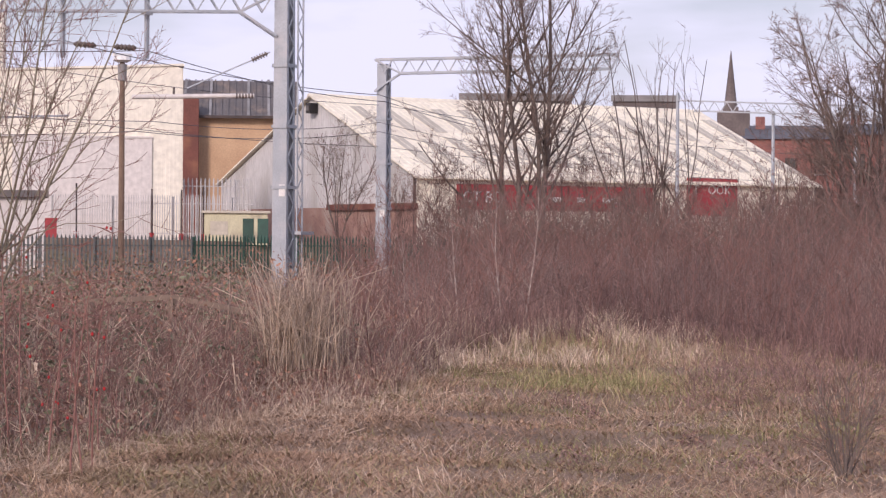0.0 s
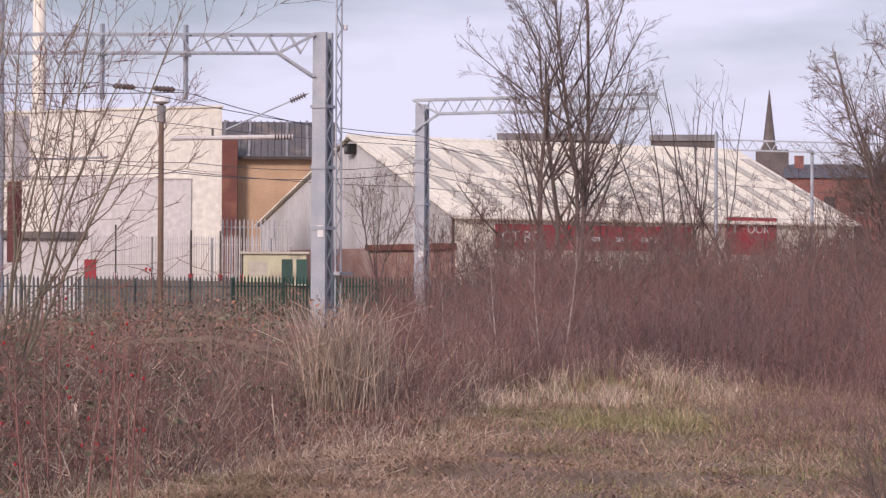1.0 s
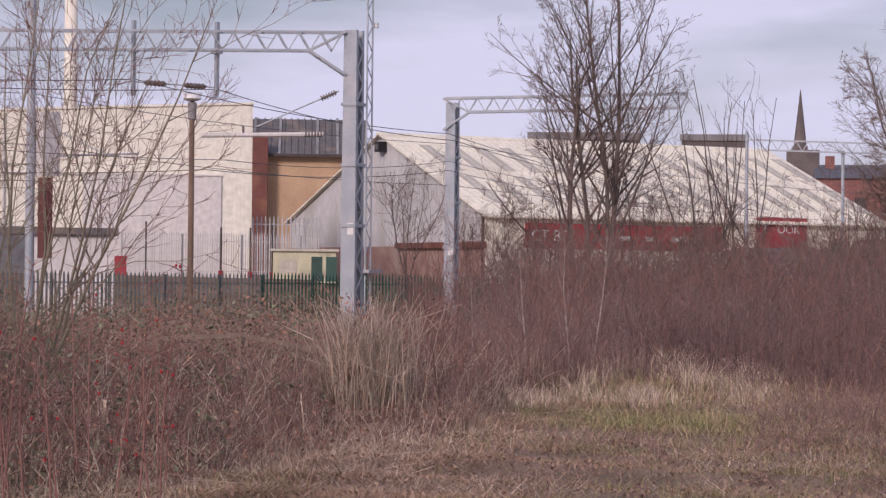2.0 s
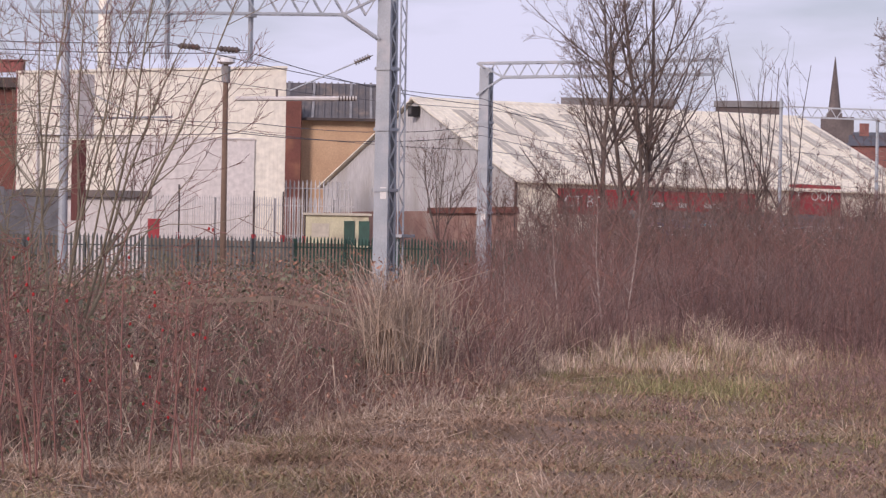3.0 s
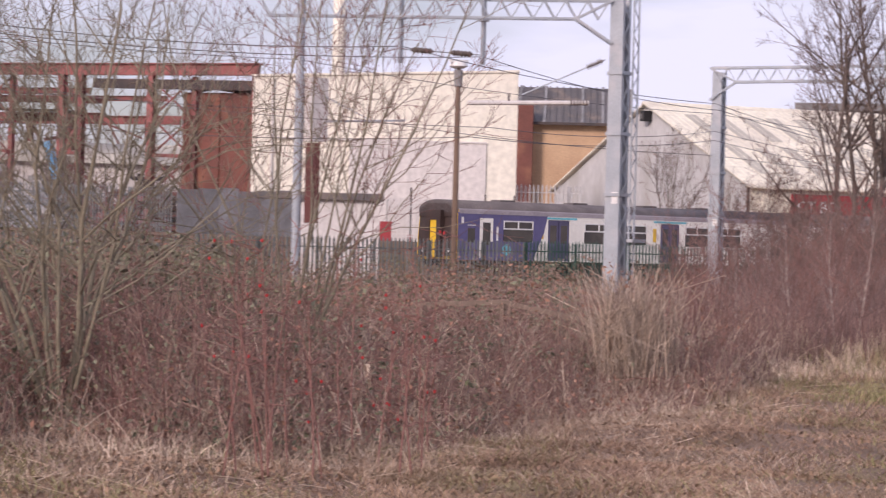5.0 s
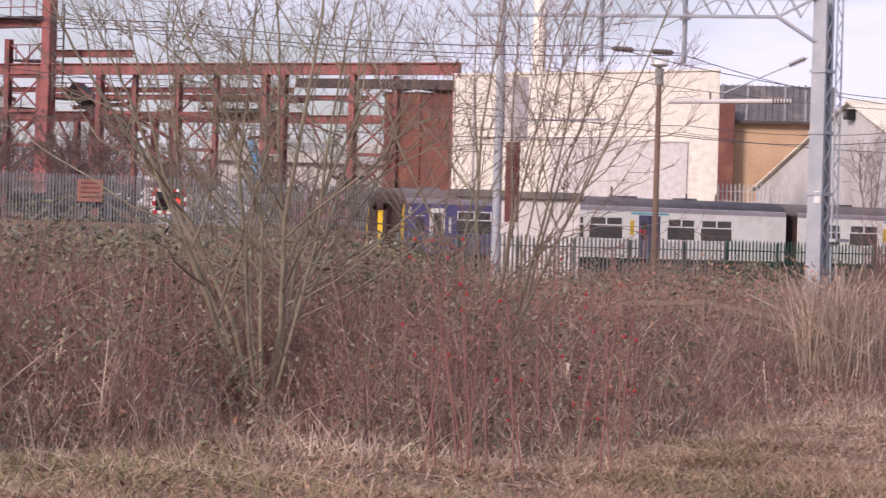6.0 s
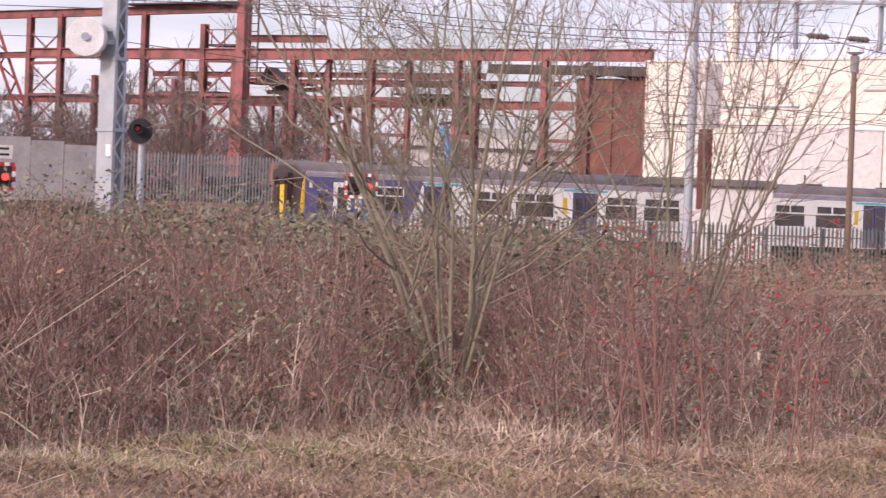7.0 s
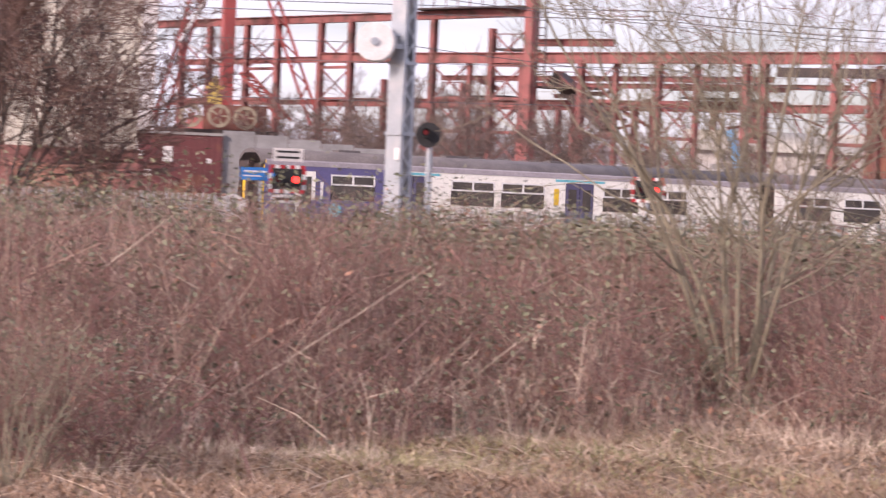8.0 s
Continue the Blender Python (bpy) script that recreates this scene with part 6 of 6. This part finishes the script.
# ---------- yard: containers, scrap, crane, far buildings ----------
def build_yard():
    c = thing("shipping_container", pose(26.9, 97.6, 1.45, rz=-16.4), "maroon steel container with pale notices", "container")
    part("body", Shape().box(0, 3.35, 0, 2.4, 0, 2.45), "maroon", c)
    ribs = Shape()
    for i in range(14):
        ribs.box(.1 + i * .235, .2 + i * .235, -.035, 0, .12, 2.35)
    part("side_ribs", ribs, "maroon", c)
    part("top_rail", Shape().box(-.04, 3.39, -.06, 2.44, 2.45, 2.56), "concrete", c)
    for x, z, w, h in ((1.0, 1.35, .36, .62), (.05, 1.55, .18, .2), (.25, .75, .3, .26), (2.75, 1.35, .15, .18)):
        part("notice", Shape().box(x, x + w, -.05, -.036, z, z + h), "white", c, "pale notice")
    oc = thing("orange_skip", pose(22.2, 98.0, 1.3, rz=-14), "weathered orange-red steel skip", "skip")
    part("body", Shape().prism([(0, .0), (3.3, .0), (3.7, 1.15), (-.3, 1.15)], "y", 0, 1.6), "skip_orange", oc)
    part("rim", Shape().box(-.35, 3.75, -.06, .0, 1.1, 1.22), "skip_orange", oc)
    hp = thing("hoarding", pose(30.2, 96.9, 1.4, rz=-19), "grey weathered hoarding panels beside the railway", "hoarding")
    for i in range(5):
        part("panel", Shape().box(i * 1.32, i * 1.32 + 1.29, -.03, .02, 0, 2.75 - .12 * i), "hoard", hp)
    hw = thing("hoarding", pose(60.2, 97.3, 1.3, rz=3), "grey weathered board fence along the yard's edge", "hoarding")
    for i in range(7):
        part("panel", Shape().box(i * 1.16, i * 1.16 + 1.13, -.03, .02, 0, 2.3 + .06 * (i % 3)), "hoard", hw)
    # wheels and flywheels on a stack of machinery
    for x, y, z in ((35.6, 119.8, 5.4), (36.95, 119.4, 5.45), (38.2, 119.0, 5.4)):
        w = thing("spoked_wheel", pose(x, y, z, rz=-17), "pale rusty spoked machine wheel", "wheel", "scrap wheels")
        part("rim", Shape().ring((0, 0, 0), (0, 1, 0), .42, .58, .22, 22), "wheel_iron", w)
        part("hub", Shape().tube((0, -.16, 0), (0, .16, 0), .12), "rust", w)
        for i in range(5):
            a = i * 1.2566
            part("spoke", Shape().bar((0, 0, 0), (.45 * math.cos(a), 0, .45 * math.sin(a)), .09), "wheel_iron", w)
    mach = thing("machine_bed", pose(34.6, 120.6, 1.5, rz=-17), "rusty machine bed carrying wheels and a valve", "machine")
    part("bed", Shape().box(-.4, 5.6, 0, 2.2, 0, 3.28), "darksteel", mach)
    part("upper_bed", Shape().box(1.8, 5.0, .9, 2.0, 3.28, 4.55), "rustpanel", mach)
    v = thing("yellow_valve", pose(37.3, 121.4, 6.1, rz=-17), "yellow painted upright valve body", "valve")
    part("body", Shape().box(-.36, .36, -.36, .36, 0, .5).tube((0, 0, .5), (0, 0, 1.1), .24, n=12).box(-.42, .42, -.2, .2, .75, .9).tube((0, 0, 1.1), (0, 0, 1.4), .1, n=10), "yellow_old", v)
    # red crawler crane
    cr = thing("crawler_crane", pose(53.6, 171.8, 1.5), "red lattice-boom crane behind the steel frame", "crane")
    part("mast", Shape().box(-.42, .42, -.4, .4, 0, 22), "crane_red", cr)
    part("cab", Shape().box(-2.2, 2.2, -2, 2, 0, 5.5), "crane_red", cr)
    for a, b in (((.5, 0, 21), (6.2, -2, 5.2)), ((-.8, 0, 20), (-4.6, 1.0, 5.0)), ((1.4, 0, 8.8), (4.2, -1, 5.6))):
        a, b = Vector(a), Vector(b)
        lo = Shape()
        side = Vector((.45, .15, 0))
        for s in (-1, 1):
            lo.bar(a + side * s, b + side * s, .22)
        for i in range(16):
            p, q = a.lerp(b, i / 16), a.lerp(b, (i + 1) / 16)
            lo.bar(p + side * (1 if i % 2 else -1), q + side * (-1 if i % 2 else 1), .1)
        part("jib", lo, "crane_red", cr, "red lattice jib")
    # pale building at the yard's far side
    cb = thing("cream_building", pose(41.2, 146.5, 1.4, rz=-16), "pale cream industrial building behind scrub", "building")
    part("wall", Shape().box(-26, 0, 0, 12, 0, 14.5), "cream_old", cb)
    part("corner_pier", Shape().box(-.9, .05, -.1, 0, 0, 14.5), "lilac", cb)
    part("brick_base", Shape().box(-26, 0, -.12, 0, 0, 2.6), "brick", cb, "red brick lower wall")
    # scrap heaps and sheds seen through the frame
    rnd = random.Random(9)
    for hx, hy, w, h, mat, lab in ((67.5, 133.5, 4.0, 3.2, "lilac", "heap of pale scrap sheeting"), (72.0, 131.0, 3.0, 4.4, "hoard", "heap of grey scrap sheeting"), (58.5, 126, 4.5, 3.0, "darksteel", "heap of dark scrap steel"), (76, 126, 4.0, 3.6, "darksteel", "heap of dark scrap steel"), (50, 124, 4.0, 2.8, "rust", "heap of rusty scrap steel"), (63.5, 118.5, 3.5, 2.2, "lilac", "heap of pale scrap sheeting"), (69.5, 116.5, 3.0, 2.4, "rust", "heap of rusty scrap steel")):
        sh = Shape()
        for i in range(46):
            a, r = rnd.uniform(0, 6.28), rnd.random() ** .6
            z = h * (1 - r) * rnd.uniform(.3, 1)
            p = Vector((math.cos(a) * r * w, math.sin(a) * r * w * .6, z))
            d = Vector((rnd.gauss(0, 1), rnd.gauss(0, .6), rnd.gauss(0, .5))).normalized() * rnd.uniform(.5, 1.4)
            sh.bar(p - d, p + d, rnd.uniform(.12, .7), rnd.uniform(.05, .3), (rnd.gauss(0, .4), rnd.gauss(0, .4), 1))
        tagged(solid("scrap_heap", sh, mat, pose(hx, hy, 1.7), lab, "scrap heap", "scrap heaps"), kind="stuff")
    bl = thing("blue_tube", pose(71.9, 130.0, 4.4, rz=-30), "bright blue plastic chute leaning on scrap", "chute")
    part("tube", Shape().tube((.3, 0, 0), (-.35, 0, 2.3), .28, n=14), "chute_blue", bl)
    on = thing("orange_notice", pose(45.2, 97.1, 2.45), "faded orange notice board on a fence", "notice board")
    part("board", Shape().box(0, 1.15, .01, .075, 0, .95), "skip_orange", on)
    for i in range(4):
        part("notice_bar", Shape().box(.12, 1.0, .004, .01, .15 + i * .2, .22 + i * .2), "rust", on)
    shed2 = thing("low_shed", pose(73.5, 139, 1.5, rz=-30), "low pale grey shed behind scrap heaps", "shed")
    part("wall", Shape().box(0, 13, 0, 8, 0, 4.2), "lilac", shed2)
    part("roof", Shape().prism([(-.5, 4.2), (8.5, 4.2), (4, 5.6)], "x", -.4, 13.4), "cream_old", shed2)


def build_far():
    fr = thing("flat_roofed_block", pose(186.4, 181.3, 0, rz=-47.5), "long dark flat-roofed block beyond the shed", "building", "far buildings")
    part("wall", Shape().box(0, 11.2, 0, 10, 0, 16.6), "stone", fr)
    # paler board grey on the far roofs stands for distance haze
    part("roof", Shape().box(-.4, 11.3, -.4, 10, 16.6, 17.35), "hoard", fr)
    f2 = thing("flat_roofed_block", pose(196.8, 169.8, 0, rz=-49), "dark block with a low parapet beyond the shed", "building", "far buildings")
    part("wall", Shape().box(0, 6.7, 0, 9, 0, 17.0), "stone", f2)
    part("parapet", Shape().box(-.2, 6.9, -.2, .2, 16.7, 17.35), "hoard", f2)
    ch = thing("church_spire", pose(330.4, 259.3, 0, rz=-52), "dark stone church spire on a square tower", "church")
    part("tower", Shape().box(-1.3, 1.3, -1.3, 1.3, 0, 25), "stone", ch)
    part("spire", Shape().tube((0, 0, 25), (0, 0, 34.4), 1.1, .05, 8), "stone", ch)
    part("nave", Shape().box(-2.2, 3.2, -3, 14, 0, 24.3), "stone", ch)
    gb = thing("grey_building", pose(237.5, 183.3, 0, rz=-53), "grey-roofed building with pale upper wall", "building", "far buildings")
    part("wall", Shape().box(0, 8, 0, 10, 0, 14.8), "lilac", gb)
    part("roof", Shape().prism([(-.5, 14.8), (10, 14.8), (5, 16.5)], "x", -.3, 8.3), "slate", gb)
    for i, (x, y, L, H) in enumerate(((184.0, 154.2, 9.5, 11.6), (189.5, 147.0, 9.0, 12.4), (195.0, 139.8, 9.0, 12.9), (200.5, 132.5, 12.0, 12.2))):
        h = thing("brick_house", pose(x, y, 0, rz=-52.5), "red brick terrace house with a slate roof", "house", "brick houses")
        part("wall", Shape().box(0, L - .1, 0, 8, 0, H - .3), "brick", h)
        part("roof", Shape().prism([(-.3, H - .3), (8.3, H - .3), (4, H + .9)], "x", 0, L - .1), "slate", h)
        part("chimney", Shape().box(1, 1.9, 3.6, 4.4, H, H + 2.0), "brick", h)
        for k in range(3):
            for z in (H - 3.6, H - 6.4):
                w = part("window", Shape().box(1.1 + k * 2.7, 2.2 + k * 2.7, -.05, 0, z, z + 1.5), "glass", h)
                part("sill", Shape().box(1.0 + k * 2.7, 2.3 + k * 2.7, -.12, 0, z - .12, z), "lilac", w)
    lattice_boom((108.3, 88.7, 9.85), (114.5, 80.7, 9.55), .55, .4, "distant grey lattice boom on slim posts", False)
    for x, y, h in ((108.3, 88.7, 10.3), (111.6, 84.6, 9.3), (114.3, 81.0, 9.3)):
        p = thing("slim_post", pose(x, y, -.3), "slim grey steel post of the overhead line", "post", "overhead line posts")
        part("shaft", Shape().tube((0, 0, 0), (0, 0, h + .3), .11, .09), "galv", p)
    far = Shape()
    rnd = random.Random(2)
    for i in range(90):
        a = radians(rnd.uniform(-20, 75))
        d = rnd.uniform(520, 800)
        x, y = math.sin(a) * d, math.cos(a) * d
        hh = rnd.uniform(7, 13)
        far.tube((x, y, 0), (x, y, hh), rnd.uniform(7, 14), rnd.uniform(3, 8), 9)
    wx, wy = polar(1500, 12, 32, 330, 400)
    wood = stems(wx, wy, rng.uniform(7, 13, len(wx)) * (.65 + .45 * clumped(wx, wy, 18)), rng.uniform(.1, .22, len(wx)), .12, .1, 4, 7, .4, .07)
    stuff("far_woods", wood, "woods", "far bare woods on a low rise", "woods")
    tagged(solid("far_woods", far, "bark_dark", Matrix(), "far dull brown bare woods on the skyline", "woods"), kind="stuff")


build_yard()
build_far()


# ---------- near canes, hips and arching stems ----------
def near_canes():
    rnd = random.Random(14)
    for k, (x, y, h) in enumerate(((9.2, 13.7, 1.95), (9.02, 13.85, 1.5), (9.5, 13.5, 1.5), (10.0, 13.1, 1.4), (10.25, 13.6, 1.7), (9.45, 14.15, 1.8), (10.8, 15.0, 1.6), (11.4, 14.9, 1.55), (9.9, 14.6, 1.6), (12.0, 16.2, 1.4))):
        rose = thing("dog_rose", pose(x, y, float(ground_z(x, y)) - .05), "upright red-brown dog rose canes with red hips", "shrub", "dog roses", land=False)
        hips = []
        for c in range(2):
            n = 7
            pts, p, d = [], Vector((rnd.gauss(0, .06), rnd.gauss(0, .06), 0)), Vector((rnd.gauss(0, .05), rnd.gauss(0, .05), 1))
            hh = h * rnd.uniform(.7, 1.05)
            for i in range(n):
                pts.append(tuple(p))
                d = (d + Vector((rnd.gauss(0, .05), rnd.gauss(0, .05), 0))).normalized()
                p = p + d * hh / (n - 1)
            pa = np.array([pts])
            v, f = tubes(pa, np.linspace(.008, .003, n)[None, :], 6)
            part("cane", fast_mesh("cane", v, f, "rose"), "", rose)
            q, rr = [], []
            for i in range(16):
                s = Vector(pts[rnd.randint(2, n - 1)])
                d2 = Vector((rnd.gauss(0, 1), rnd.gauss(0, 1), rnd.uniform(.1, .8))).normalized() * rnd.uniform(.08, .32)
                e = s + d2
                q.append([tuple(s), tuple(s + d2 * .5 + Vector((0, 0, .01))), tuple(e)])
                rr.append([.0035, .003, .002])
                if rnd.random() < .14:
                    hips.append(e)
            v, f = tubes(np.array(q), np.array(rr), 3)
            tagged(part("side_shoots", fast_mesh("side_shoots", v, f, "rose"), "", rose), kind="stuff")
        for e in hips:
            part("hip", HIP, "", rose).location = e


hip_shape = Shape()
for i in range(4):
    t0, t1 = -math.pi / 2 + math.pi * i / 4, -math.pi / 2 + math.pi * (i + 1) / 4
    hip_shape.tube((0, 0, .013 * math.sin(t0)), (0, 0, .013 * math.sin(t1)), max(.0008, .0105 * math.cos(t0)), max(.0008, .0105 * math.cos(t1)), 7)
HIP = hip_shape.mesh("hip", M["hip"], True)
near_canes()


def arching_stems():
    """Long bramble runners and fallen dry stems."""
    rnd = random.Random(77)
    runs = [((7.13, 17.6, .05), (7.6, 17.4, .55), (8.8, 16.85, .95), "cane", .009), ((7.3, 17.0, .05), (8.0, 17.0, .5), (8.9, 17.2, .5), "straw", .007), ((4.6, 15.9, .02), (5.5, 16.0, .55), (6.6, 16.1, 1.25), "straw", .005), ((3.2, 15.2, .3), (4.0, 15.4, .7), (5.0, 15.6, .35), "straw", .007), ((5.0, 15.4, .1), (5.9, 15.6, .4), (6.5, 15.9, .9), "weed", .009)]
    for i in range(34):
        a, d = radians(rnd.uniform(10, 42)), rnd.uniform(.3, 6)
        dd = float(front_edge(math.degrees(a))) + d
        x, y = math.sin(a) * dd, math.cos(a) * dd
        b, ln = rnd.uniform(0, 6.28), rnd.uniform(.5, 1.2)
        hh = rnd.uniform(.3, .75)
        runs.append(((x, y, 0), (x + math.cos(b) * ln * .5, y + math.sin(b) * ln * .5, hh), (x + math.cos(b) * ln, y + math.sin(b) * ln, hh * rnd.uniform(.3, 1.0)), rnd.choice(("cane", "cane", "straw", "weed")), rnd.uniform(.004, .008)))
    for p, q, r, mat, rad in runs:
        p, q, r = Vector(p), Vector(q), Vector(r)
        pts = [tuple(p.lerp(q, s).lerp(q.lerp(r, s), s)) for s in np.linspace(0, 1, 9)]
        v, f = tubes(np.array([pts]), np.linspace(rad, rad * .5, 9)[None, :], 5)
        tagged(new("arching_stem", fast_mesh("arching_stem", v, f, mat)), "arching dry bramble stem among weeds", "stem", "arching stems")


arching_stems()


def dead_stalks():
    """Pale withered stalks with crumpled leaves, and cut stubs at the weeds' edge."""
    rnd = random.Random(51)
    for x, y, h in ((7.87, 17.2, .85), (7.35, 16.6, .45), (7.75, 16.9, .4), (3.4, 15.2, .75), (6.6, 17.0, .4), (8.35, 17.1, .35), (12.3, 17.0, .6), (16.0, 18.6, .55), (5.2, 16.3, .5)):
        st = thing("withered_stalk", pose(x, y, float(ground_z(x, y)) - .03), "pale withered stalk with crumpled dry leaves", "stalk", "withered stalks", land=False)
        p, d = Vector((0, 0, 0)), Vector((rnd.gauss(0, .08), rnd.gauss(0, .08), 1)).normalized()
        pts = []
        for i in range(6):
            pts.append(tuple(p))
            d = (d + Vector((rnd.gauss(0, .09), rnd.gauss(0, .09), 0))).normalized()
            p = p + d * h / 5
        v, f = tubes(np.array([pts]), np.linspace(.011, .006, 6)[None, :], 6)
        part("stem", fast_mesh("stem", v, f, "straw"), "", st)
        for i in range(rnd.randint(4, 8)):
            q = Vector(pts[rnd.randint(2, 5)])
            a = rnd.uniform(0, 6.28)
            w, ln = rnd.uniform(.012, .022), rnd.uniform(.05, .1)
            o = Vector((math.cos(a), math.sin(a), 0))
            s = Vector((-math.sin(a), math.cos(a), 0))
            lf = Shape().add([q, q + o * ln * .5 + s * w + Vector((0, 0, .03)), q + o * ln * .5 - s * w + Vector((0, 0, .025)), q + o * ln * .8 + s * w * .7 - Vector((0, 0, .03)), q + o * ln * .85 - s * w * .7 - Vector((0, 0, .035)), q + o * ln * .7 - Vector((0, 0, .09))],
                             [(0, 2, 1), (1, 2, 4, 3), (3, 4, 5)])
            part("dry_leaf", lf, "straw", st)


dead_stalks()
# ---------- movement ----------
def motions():
    # the train runs at a steady speed towards -x
    speed = 13.65
    for i, car in enumerate((lead, second, third, fourth)):
        walk(car, [(t, pose(70.43 - speed * (t - 5.0) + i * 22.15, RAIL_Y, RAIL_Z)) for t in (0.0, 2.0, 4.0, 6.0, 8.0)])

        # wheels roll with the car
        for w in [c for c in car.children if c.name.startswith("wheelset")]:
            at = w.location.copy()
            walk(w, [(k / 30, Matrix.Translation(at) @ Matrix.Rotation(-speed * k / 30 / .42, 4, "Y")) for k in range(241)])


motions()
